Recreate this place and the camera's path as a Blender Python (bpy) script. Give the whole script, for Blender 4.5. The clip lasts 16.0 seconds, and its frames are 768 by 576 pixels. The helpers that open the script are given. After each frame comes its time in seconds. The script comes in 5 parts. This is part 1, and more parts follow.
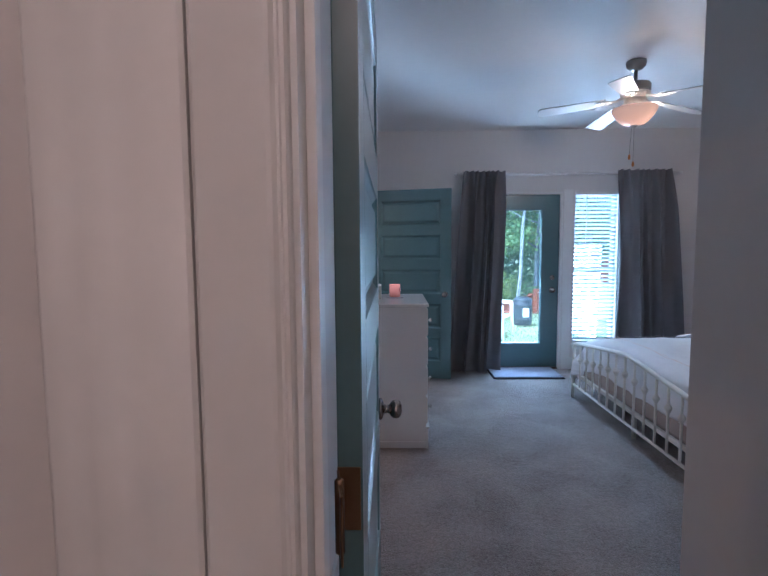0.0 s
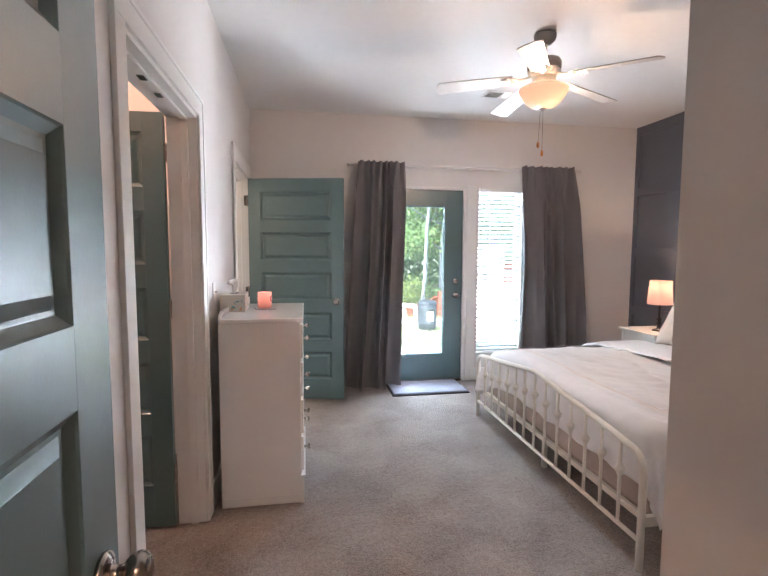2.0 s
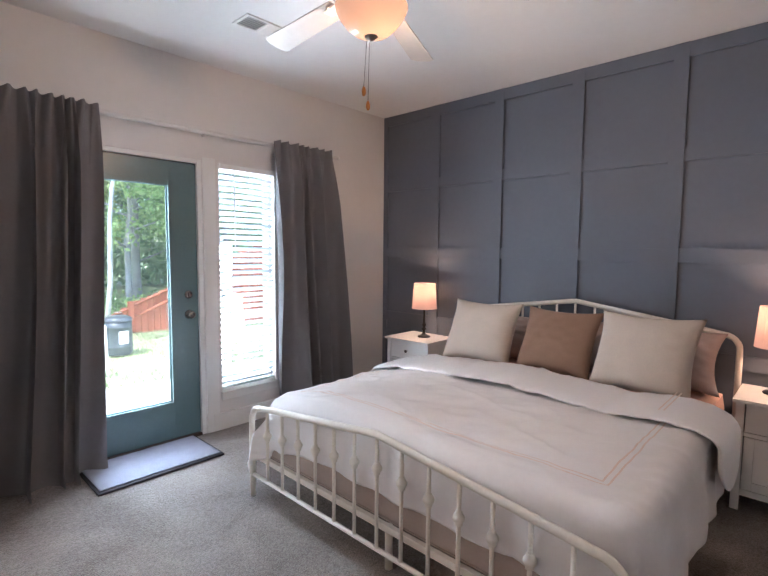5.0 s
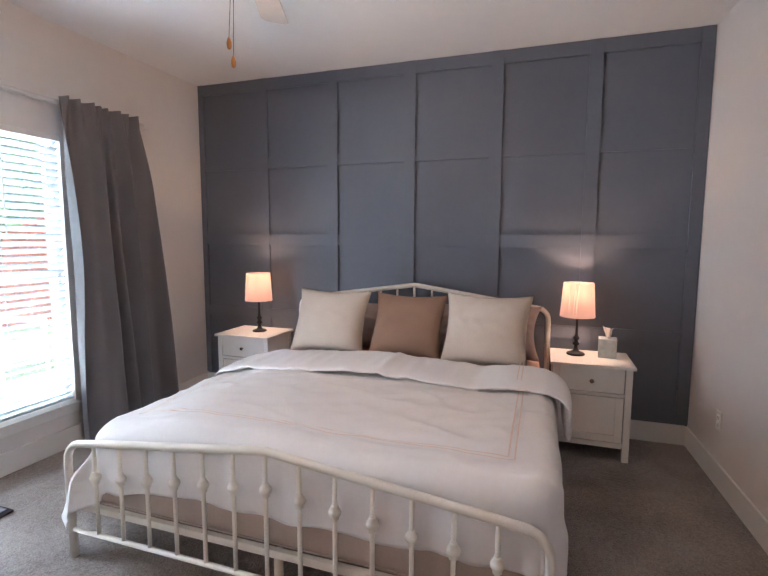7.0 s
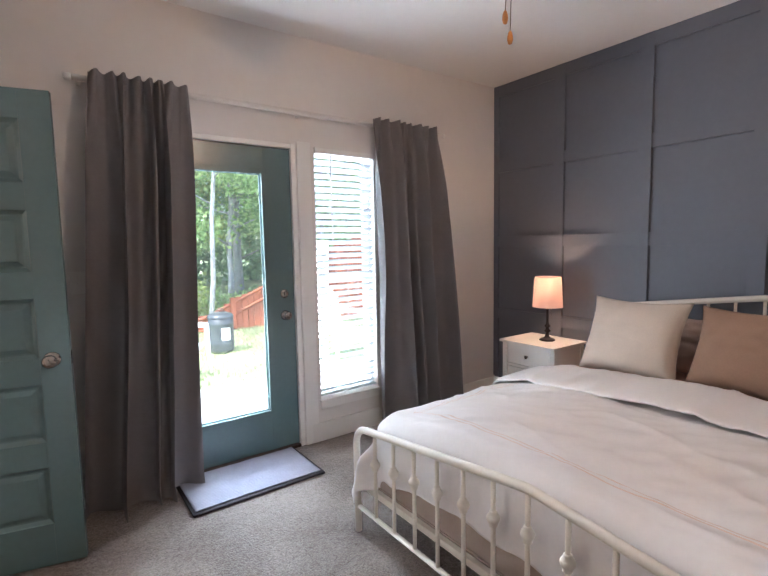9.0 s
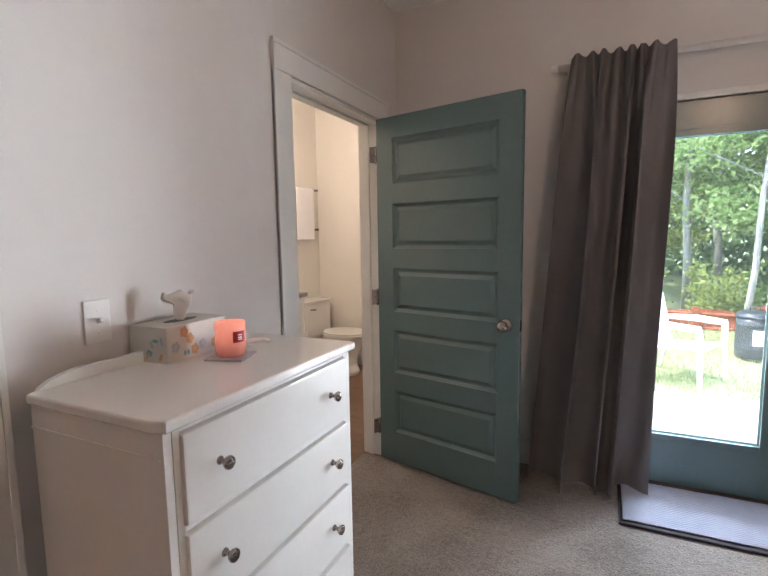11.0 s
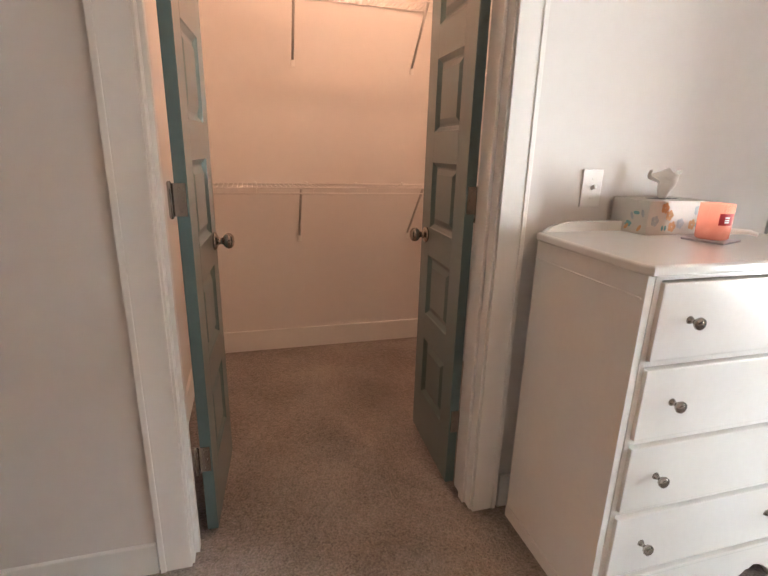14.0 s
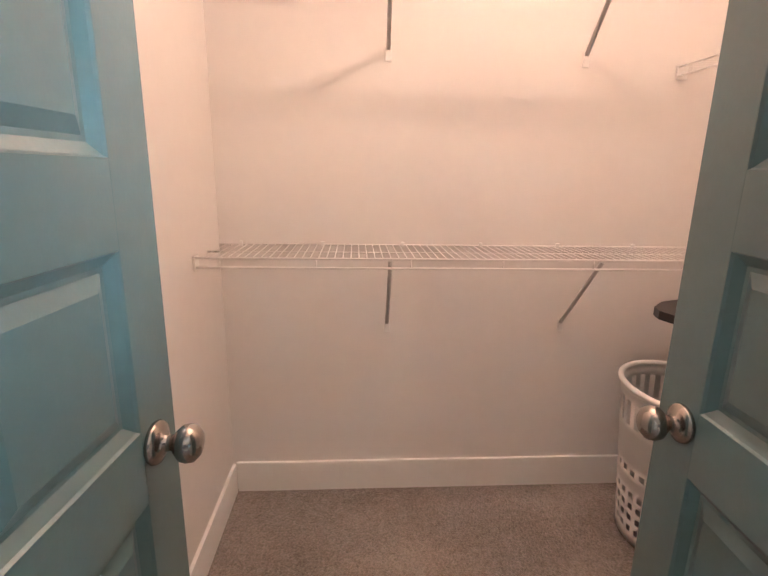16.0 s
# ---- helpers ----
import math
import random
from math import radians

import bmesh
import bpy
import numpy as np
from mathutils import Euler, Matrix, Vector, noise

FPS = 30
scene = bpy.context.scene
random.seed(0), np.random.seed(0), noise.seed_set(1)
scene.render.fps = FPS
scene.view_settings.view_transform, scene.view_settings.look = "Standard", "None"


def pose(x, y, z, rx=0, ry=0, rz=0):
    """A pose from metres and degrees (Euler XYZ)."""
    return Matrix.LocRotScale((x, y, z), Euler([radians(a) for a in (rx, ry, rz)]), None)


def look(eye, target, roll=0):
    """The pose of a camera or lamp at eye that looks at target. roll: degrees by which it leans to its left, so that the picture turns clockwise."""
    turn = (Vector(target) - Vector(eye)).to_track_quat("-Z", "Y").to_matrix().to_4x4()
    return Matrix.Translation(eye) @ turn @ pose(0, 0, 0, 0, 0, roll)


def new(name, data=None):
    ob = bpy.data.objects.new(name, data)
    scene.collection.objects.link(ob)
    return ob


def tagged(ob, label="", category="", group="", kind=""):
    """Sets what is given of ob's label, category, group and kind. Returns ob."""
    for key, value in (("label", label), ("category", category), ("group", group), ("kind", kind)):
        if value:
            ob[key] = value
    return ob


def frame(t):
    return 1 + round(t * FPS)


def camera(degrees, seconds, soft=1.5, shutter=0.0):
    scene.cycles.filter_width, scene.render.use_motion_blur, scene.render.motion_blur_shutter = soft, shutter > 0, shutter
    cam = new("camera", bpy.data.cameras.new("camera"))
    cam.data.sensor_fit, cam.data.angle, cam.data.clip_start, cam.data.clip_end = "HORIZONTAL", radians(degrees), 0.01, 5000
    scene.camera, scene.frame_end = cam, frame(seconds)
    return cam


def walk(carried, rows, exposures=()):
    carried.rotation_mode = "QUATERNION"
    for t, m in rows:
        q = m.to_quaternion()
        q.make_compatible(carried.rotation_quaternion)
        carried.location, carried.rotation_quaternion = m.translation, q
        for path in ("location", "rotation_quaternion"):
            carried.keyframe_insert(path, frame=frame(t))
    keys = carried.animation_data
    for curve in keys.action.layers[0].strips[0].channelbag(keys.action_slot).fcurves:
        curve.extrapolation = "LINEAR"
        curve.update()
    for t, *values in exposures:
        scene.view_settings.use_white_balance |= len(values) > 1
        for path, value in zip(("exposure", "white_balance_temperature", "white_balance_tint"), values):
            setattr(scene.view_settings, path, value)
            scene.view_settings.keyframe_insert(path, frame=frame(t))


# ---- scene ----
cam = camera(78.3, 16.0)
PATH = [
    (0, (0.012, 0.057, 1.416), (-0.034, 2.05, 1.251), -0.4),
    (0.5, (0.115, 0.126, 1.395), (0.187, 2.118, 1.232), -0.1),
    (1, (0.19, 0.281, 1.394), (0.357, 2.268, 1.232), 0.1),
    (1.5, (0.227, 0.482, 1.391), (0.47, 2.461, 1.231), 0.2),
    (2, (0.259, 0.751, 1.404), (0.589, 2.717, 1.242), 0.2),
    (2.5, (0.256, 1.028, 1.397), (0.703, 2.971, 1.237), 0.3),
    (3, (0.263, 1.296, 1.399), (0.876, 3.193, 1.243), 0.4),
    (3.5, (0.299, 1.57, 1.407), (1.118, 3.389, 1.255), 0.6),
    (4, (0.308, 1.795, 1.404), (1.346, 3.498, 1.257), 0.6),
    (4.5, (0.295, 2.001, 1.418), (1.541, 3.558, 1.268), 0.5),
    (5, (0.308, 2.158, 1.409), (1.76, 3.524, 1.249), 0.5),
    (5.2, (0.32, 2.223, 1.417), (1.848, 3.504, 1.25), 0.3),
    (7.3, (0.269, 2.588, 1.404), (2.162, 3.2, 1.194), 0.3),
    (7.5, (0.264, 2.595, 1.408), (2.148, 3.23, 1.196), 0.4),
    (8, (0.299, 2.598, 1.401), (2.111, 3.419, 1.19), -0.1),
    (8.5, (0.421, 2.596, 1.402), (2.008, 3.797, 1.203), -0.6),
    (9, (0.536, 2.628, 1.395), (1.702, 4.241, 1.206), -1.1),
    (9.5, (0.635, 2.722, 1.387), (1.217, 4.628, 1.214), -1.4),
    (10, (0.714, 2.781, 1.376), (0.7, 4.773, 1.204), -1.4),
    (10.2, (0.763, 2.788, 1.376), (0.534, 4.767, 1.2), -1.3),
    (12.3, (1.355, 2.522, 1.367), (-0.066, 3.89, 1.035), 0.2),
    (12.5, (1.4, 2.5, 1.358), (-0.095, 3.78, 1.003), 0.4),
    (13, (1.419, 2.449, 1.331), (-0.238, 3.487, 0.908), 0.9),
    (13.5, (1.262, 2.457, 1.292), (-0.512, 3.232, 0.793), 1.3),
    (14, (1.036, 2.482, 1.262), (-0.808, 3.013, 0.697), 1.5),
    (14.5, (0.771, 2.572, 1.273), (-1.108, 2.894, 0.67), 1.5),
    (15, (0.486, 2.63, 1.282), (-1.408, 2.829, 0.672), 1.5),
    (15.5, (0.171, 2.644, 1.301), (-1.743, 2.775, 0.738), 1.3),
    (16, (-0.108, 2.646, 1.319), (-2.046, 2.766, 0.841), 1.0),
]
EXPOSURES = [
    (0.0, 1.65, 4350, 4), (0.5, 2.1, 5200, 8), (1.0, 2.4, 5550, 10), (1.5, 2.55, 5550, 10), (2.0, 2.55, 5850, 10), (3.0, 2.35, 5800, 10), (5.0, 2.22, 5700, 10), (8.5, 2.3, 5900, 11), (10.0, 1.9, 6100, 11),
    (12.5, 2.15, 6200, 9), (14.5, 2.6, 6750, 9), (15.5, 2.9, 6650, 10), (16.0, 3.15, 5300, -2),
]
walk(cam, [(t, look(eye, target, roll)) for t, eye, target, roll in PATH], EXPOSURES)

# ---- light ----
world = bpy.data.worlds.new("sky")
scene.world = world
world.use_nodes = True
wn = world.node_tree.nodes
sky = wn.new("ShaderNodeTexSky")
sky.sky_type, sky.sun_disc = "NISHITA", False
sky.sun_elevation, sky.sun_rotation = radians(58), radians(-110)
world.node_tree.links.new(sky.outputs[0], wn["Background"].inputs[0])
wn["Background"].inputs[1].default_value = 0.15
sun = new("sun", bpy.data.lights.new("sun", "SUN"))
sun.data.energy, sun.data.angle, sun.data.color = 2.4, radians(0.5), (1, 0.95, 0.88)
SUN_WAY = Vector((-0.50, -0.18, 0.85))
sun.matrix_world = look(SUN_WAY * 30, (0, 0, 0))


def bulb(name, place, watts, colour, radius=0.04):
    lamp = new(name, bpy.data.lights.new(name, "POINT"))
    lamp.data.energy, lamp.data.color, lamp.data.shadow_soft_size = watts, colour, radius
    lamp.location = place
    return lamp


WARM, AMBER = (1, 0.74, 0.52), (1, 0.62, 0.40)
bulb("fan_bulb", (1.765, 3.575, 2.372), 4.2, (1, 0.63, 0.40), 0.03)
bulb("bedside_bulb", (3.665, 4.81, 1.03), 2.3, AMBER, 0.025)
bulb("bedside_bulb", (3.70, 2.33, 1.03), 2.3, AMBER, 0.025)
bulb("closet_bulb", (-1.18, 3.10, 2.66), 7.2, (1, 0.56, 0.375), 0.02)
bulb("bath_bulb", (-1.2, 5.6, 2.45), 10.2, (1, 0.80, 0.65), 0.1)
bulb("hall_bulb", (0.2, -0.9, 2.5), 6.2, (1, 0.58, 0.38), 0.1)


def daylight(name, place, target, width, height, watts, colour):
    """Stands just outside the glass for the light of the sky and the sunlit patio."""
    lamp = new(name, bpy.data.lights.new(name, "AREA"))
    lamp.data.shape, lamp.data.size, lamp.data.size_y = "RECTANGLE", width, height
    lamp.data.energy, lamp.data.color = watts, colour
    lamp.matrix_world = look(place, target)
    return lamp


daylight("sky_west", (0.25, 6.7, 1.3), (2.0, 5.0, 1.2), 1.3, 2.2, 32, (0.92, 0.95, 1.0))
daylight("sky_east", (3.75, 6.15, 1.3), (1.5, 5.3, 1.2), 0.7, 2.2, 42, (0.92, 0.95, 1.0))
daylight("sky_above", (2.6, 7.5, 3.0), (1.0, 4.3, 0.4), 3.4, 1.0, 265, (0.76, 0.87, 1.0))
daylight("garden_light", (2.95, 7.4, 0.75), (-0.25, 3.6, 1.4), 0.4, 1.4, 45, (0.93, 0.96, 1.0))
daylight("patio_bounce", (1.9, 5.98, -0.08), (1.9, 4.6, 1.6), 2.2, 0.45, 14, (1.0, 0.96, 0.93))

# ---- materials ----


def material(name, colour, rough=0.6, metal=0.0, vary=0.08, scale=6.0, bump=0.0, bump_scale=200.0, sheen=0.0, per_object=0.0, coords="Object"):
    """A principled material with colour variation at two scales and fine relief."""
    m = bpy.data.materials.new(name)
    m.use_nodes = True
    n, l = m.node_tree.nodes, m.node_tree.links
    p = n["Principled BSDF"]
    p.inputs["Roughness"].default_value, p.inputs["Metallic"].default_value = rough, metal
    if sheen:
        p.inputs["Sheen Weight"].default_value = sheen
    co = n.new("ShaderNodeTexCoord")
    big, fine = n.new("ShaderNodeTexNoise"), n.new("ShaderNodeTexNoise")
    big.inputs["Scale"].default_value, fine.inputs["Scale"].default_value = scale, scale * 14
    big.inputs["Detail"].default_value = fine.inputs["Detail"].default_value = 4
    mix = n.new("ShaderNodeMath")
    mix.operation = "MULTIPLY_ADD"
    mix.inputs[1].default_value = 0.5
    half = n.new("ShaderNodeMath")
    half.operation = "MULTIPLY"
    half.inputs[1].default_value = 0.5
    l.new(co.outputs[coords], big.inputs["Vector"])
    l.new(co.outputs[coords], fine.inputs["Vector"])
    l.new(big.outputs["Fac"], half.inputs[0])
    l.new(fine.outputs["Fac"], mix.inputs[0])
    l.new(half.outputs[0], mix.inputs[2])
    ramp = n.new("ShaderNodeValToRGB")
    lo, hi = [max(0, c * (1 - vary)) for c in colour], [min(1, c * (1 + vary)) for c in colour]
    ramp.color_ramp.elements[0].position, ramp.color_ramp.elements[0].color = 0.3, (*lo, 1)
    ramp.color_ramp.elements[1].position, ramp.color_ramp.elements[1].color = 0.7, (*hi, 1)
    l.new(mix.outputs[0], ramp.inputs[0])
    out = ramp.outputs[0]
    if per_object:
        info, hue = n.new("ShaderNodeObjectInfo"), n.new("ShaderNodeHueSaturation")
        rng = n.new("ShaderNodeMapRange")
        rng.inputs[3].default_value, rng.inputs[4].default_value = 1 - per_object, 1 + per_object
        l.new(info.outputs["Random"], rng.inputs[0])
        l.new(rng.outputs[0], hue.inputs["Value"])
        l.new(out, hue.inputs["Color"])
        out = hue.outputs[0]
    l.new(out, p.inputs["Base Color"])
    if bump:
        tex, b = n.new("ShaderNodeTexNoise"), n.new("ShaderNodeBump")
        tex.inputs["Scale"].default_value, tex.inputs["Detail"].default_value = bump_scale, 3
        b.inputs["Strength"].default_value, b.inputs["Distance"].default_value = bump, 0.003
        l.new(co.outputs[coords], tex.inputs["Vector"])
        l.new(tex.outputs["Fac"], b.inputs["Height"])
        l.new(b.outputs[0], p.inputs["Normal"])
    return m


def glow(name, colour, strength, base=(0.8, 0.8, 0.8), rough=0.5):
    m = material(name, base, rough, vary=0.03)
    p = m.node_tree.nodes["Principled BSDF"]
    p.inputs["Emission Color"].default_value = (*colour, 1)
    p.inputs["Emission Strength"].default_value = strength
    return m


def carpet_material(name, a, b, fine=0.85, blotch=0.50, stretch=(1, 1, 1)):
    m = bpy.data.materials.new(name)
    m.use_nodes = True
    n, l = m.node_tree.nodes, m.node_tree.links
    p = n["Principled BSDF"]
    p.inputs["Roughness"].default_value, p.inputs["Sheen Weight"].default_value = 0.95, 0.25
    p.inputs["Specular IOR Level"].default_value = 0.1
    co, mp = n.new("ShaderNodeTexCoord"), n.new("ShaderNodeMapping")
    mp.inputs["Scale"].default_value = stretch
    l.new(co.outputs["Object"], mp.inputs["Vector"])
    facs = []
    for scale, detail in ((3.0, 6), (17 if fine < 0.6 else 42, 4), (120, 3)):
        t = n.new("ShaderNodeTexNoise")
        t.inputs["Scale"].default_value, t.inputs["Detail"].default_value = scale, detail
        t.inputs["Distortion"].default_value = 0.5
        l.new(mp.outputs[0], t.inputs["Vector"])
        facs.append(t.outputs["Fac"])
    s1, s2 = n.new("ShaderNodeMath"), n.new("ShaderNodeMath")
    s1.operation = s2.operation = "MULTIPLY_ADD"
    s1.inputs[1].default_value, s2.inputs[1].default_value = 0.62, blotch
    s1.inputs[2].default_value = 0.73 - 0.5 * fine - 0.5 * blotch - 0.275
    l.new(facs[0], s1.inputs[0])
    l.new(facs[1], s2.inputs[0])
    l.new(s1.outputs[0], s2.inputs[2])
    s3 = n.new("ShaderNodeMath")
    s3.operation, s3.inputs[1].default_value = "MULTIPLY_ADD", fine
    l.new(facs[2], s3.inputs[0])
    l.new(s2.outputs[0], s3.inputs[2])
    ramp = n.new("ShaderNodeValToRGB")
    ramp.color_ramp.elements[0].position, ramp.color_ramp.elements[0].color = 0.52, (*a, 1)
    ramp.color_ramp.elements[1].position, ramp.color_ramp.elements[1].color = 0.98, (*b, 1)
    l.new(s3.outputs[0], ramp.inputs[0])
    l.new(ramp.outputs[0], p.inputs["Base Color"])
    bmp = n.new("ShaderNodeBump")
    bmp.inputs["Strength"].default_value, bmp.inputs["Distance"].default_value = 1.0, 0.014
    l.new(s3.outputs[0], bmp.inputs["Height"])
    l.new(bmp.outputs[0], p.inputs["Normal"])
    return m


def plank_material(name, colour):
    m = material(name, colour, 0.45, vary=0.35, scale=1.4)
    n, l = m.node_tree.nodes, m.node_tree.links
    mp = n.new("ShaderNodeMapping")
    mp.inputs["Scale"].default_value = (0.8, 9, 1)
    co = next(x for x in n if x.type == "TEX_COORD")
    l.new(co.outputs["Object"], mp.inputs["Vector"])
    for x in n:
        if x.type == "TEX_NOISE":
            l.new(mp.outputs[0], x.inputs["Vector"])
    return m


WALL = material("wall_paint", (0.735, 0.705, 0.675), 0.7, vary=0.02, scale=1.5, bump=0.05, bump_scale=260)
CEILING = material("ceiling_paint", (0.80, 0.79, 0.77), 0.85, vary=0.02, scale=1.5, bump=0.25, bump_scale=180)
TRIM = material("trim_paint", (0.80, 0.79, 0.76), 0.45, vary=0.02, scale=3)
BATHWALL = material("bathroom_paint", (0.74, 0.70, 0.63), 0.7, vary=0.02, scale=1.5, bump=0.05, bump_scale=260)
BLUE = material("slate_paint", (0.125, 0.140, 0.172), 0.52, vary=0.05, scale=2, bump=0.08, bump_scale=220)
TEAL = material("teal_paint", (0.095, 0.165, 0.172), 0.34, vary=0.06, scale=3, bump=0.05, bump_scale=160)
TEAL.node_tree.nodes["Principled BSDF"].inputs["Coat Weight"].default_value = 1.0
TEAL.node_tree.nodes["Principled BSDF"].inputs["Coat Roughness"].default_value = 0.27
CARPET = carpet_material("carpet_pile", (0.145, 0.119, 0.102), (0.375, 0.324, 0.287), 0.86, 0.46)
WOODFLOOR = plank_material("vinyl_plank", (0.15, 0.085, 0.048))
WHITE = material("white_lacquer", (0.80, 0.79, 0.76), 0.16, vary=0.02, scale=4)
IRON = material("cream_enamel", (0.78, 0.74, 0.66), 0.35, vary=0.03, scale=8)
NICKEL = material("satin_nickel", (0.38, 0.345, 0.315), 0.2, 1.0, vary=0.08, scale=20)
STEEL = material("zinc_steel", (0.50, 0.48, 0.46), 0.45, 0.25, vary=0.1, scale=20)
BRONZE = material("hinge_bronze", (0.30, 0.19, 0.11), 0.35, 1.0, vary=0.15, scale=30)
GREY = material("curtain_cloth", (0.188, 0.178, 0.184), 0.7, vary=0.06, scale=5, bump=0.2, bump_scale=700)
LINEN = material("white_cotton", (0.84, 0.82, 0.81), 0.9, vary=0.03, scale=4, bump=0.15, bump_scale=500, sheen=0.1)
CORAL = material("coral_thread", (0.79, 0.65, 0.57), 0.9, vary=0.08, scale=60)
BEIGE = material("beige_cloth", (0.42, 0.345, 0.30), 0.9, vary=0.06, scale=8, bump=0.2, bump_scale=500)
CREAM = material("cream_linen", (0.57, 0.49, 0.41), 0.92, vary=0.06, scale=10, bump=0.35, bump_scale=420)
BROWN = material("brown_linen", (0.27, 0.165, 0.11), 0.92, vary=0.08, scale=10, bump=0.35, bump_scale=420)
MAUVE = material("mauve_satin", (0.42, 0.33, 0.295), 0.6, vary=0.06, scale=8)
PEACH = material("peach_sheet", (0.66, 0.42, 0.34), 0.85, vary=0.04, scale=8)
BLACK = material("black_iron", (0.012, 0.010, 0.010), 0.4, vary=0.2, scale=20)
DARK = material("dark_wood", (0.045, 0.022, 0.012), 0.5, vary=0.3, scale=14)
SHADE = glow("lampshade_cloth", (1, 0.47, 0.31), 0.115, (0.46, 0.36, 0.30), 0.9)
GLOBE = glow("alabaster_glass", (1, 0.58, 0.40), 0.20, (0.20, 0.15, 0.11), 0.25)
gn, gl = GLOBE.node_tree.nodes, GLOBE.node_tree.links
gtr, gadd = gn.new("ShaderNodeBsdfTranslucent"), gn.new("ShaderNodeMixShader")
gtr.inputs[0].default_value = (0.036, 0.021, 0.012, 1)
gadd.inputs[0].default_value = 0.5
gl.new(gn["Principled BSDF"].outputs[0], gadd.inputs[1])
gl.new(gtr.outputs[0], gadd.inputs[2])
gl.new(gadd.outputs[0], gn["Material Output"].inputs[0])
CANDLE = glow("coral_wax", (1, 0.40, 0.28), 0.15, (0.62, 0.31, 0.25), 0.25)
COASTER = material("patterned_coaster", (0.42, 0.40, 0.43), 0.6, vary=0.35, scale=60)
cn, cl = CANDLE.node_tree.nodes, CANDLE.node_tree.links
sep, rmp = cn.new("ShaderNodeSeparateXYZ"), cn.new("ShaderNodeMapRange")
rmp.inputs[1].default_value, rmp.inputs[2].default_value, rmp.inputs[3].default_value, rmp.inputs[4].default_value = 0.0, 0.1, 0.015, 0.16
cl.new(next(x for x in cn if x.type == "TEX_COORD").outputs["Object"], sep.inputs[0])
cl.new(sep.outputs[2], rmp.inputs[0])
cl.new(rmp.outputs[0], cn["Principled BSDF"].inputs["Emission Strength"])
RED = material("red_label", (0.42, 0.012, 0.018), 0.5, vary=0.05, scale=20)
PAPER = material("white_paper", (0.82, 0.80, 0.77), 0.9, vary=0.03, scale=10)
CARD = material("tissue_card", (0.62, 0.60, 0.55), 0.55, vary=0.08, scale=20)
PRINT_A = material("teal_print", (0.18, 0.40, 0.42), 0.6, vary=0.1, scale=20)
PRINT_B = material("orange_print", (0.62, 0.36, 0.18), 0.6, vary=0.1, scale=20)
MARBLECARD = material("marbled_card", (0.40, 0.45, 0.47), 0.5, vary=0.3, scale=30)
PLASTIC = material("white_plastic", (0.80, 0.79, 0.76), 0.4, vary=0.02, scale=6)
GREYPLASTIC = material("grey_plastic", (0.33, 0.32, 0.31), 0.4, vary=0.05, scale=8)
WIRE = material("white_vinyl_wire", (0.78, 0.75, 0.72), 0.35, vary=0.02, scale=10)
MAT = material("lavender_grey_mat", (0.33, 0.34, 0.41), 0.95, vary=0.10, scale=14, bump=0.8, bump_scale=160)
MATDARK = material("mat_border", (0.035, 0.032, 0.04), 0.9, vary=0.1, scale=20)
BLADE = material("blade_veneer", (0.50, 0.46, 0.41), 0.45, vary=0.06, scale=3)
PEWTER = material("pewter_metal", (0.33, 0.30, 0.27), 0.35, 0.8, vary=0.08, scale=12)
AMBERWOOD = material("amber_wood", (0.55, 0.22, 0.05), 0.4, vary=0.15, scale=40)
PORCELAIN = material("porcelain", (0.80, 0.78, 0.74), 0.12, vary=0.01, scale=4)
STONE = material("grey_stone", (0.25, 0.235, 0.22), 0.3, vary=0.25, scale=18)
CONCRETE = material("patio_concrete", (0.50, 0.48, 0.45), 0.85, vary=0.10, scale=2.5, bump=0.4, bump_scale=60)
GRASS = material("lawn_soil", (0.30, 0.34, 0.18), 0.95, vary=0.25, scale=2.5, bump=0.8, bump_scale=90)
FENCE = material("stained_cedar", (0.36, 0.105, 0.05), 0.75, vary=0.25, scale=5, per_object=0.15)
BARK = material("grey_bark", (0.31, 0.31, 0.31), 0.9, vary=0.35, scale=5, bump=1.0, bump_scale=40)
BARREL = material("black_steel", (0.05, 0.06, 0.07), 0.35, 0.1, vary=0.2, scale=10)


def leaf_material(name, a, b):
    m = bpy.data.materials.new(name)
    m.use_nodes = True
    n, l = m.node_tree.nodes, m.node_tree.links
    p = n["Principled BSDF"]
    p.inputs["Roughness"].default_value = 0.5
    geo, ramp = n.new("ShaderNodeNewGeometry"), n.new("ShaderNodeValToRGB")
    ramp.color_ramp.elements[0].color, ramp.color_ramp.elements[1].color = (*a, 1), (*b, 1)
    l.new(geo.outputs["Random Per Island"], ramp.inputs[0])
    l.new(ramp.outputs[0], p.inputs["Base Color"])
    tr, mixer = n.new("ShaderNodeBsdfTranslucent"), n.new("ShaderNodeMixShader")
    mixer.inputs[0].default_value = 0.5
    l.new(ramp.outputs[0], tr.inputs[0])
    l.new(p.outputs[0], mixer.inputs[1])
    l.new(tr.outputs[0], mixer.inputs[2])
    l.new(mixer.outputs[0], n["Material Output"].inputs[0])
    return m


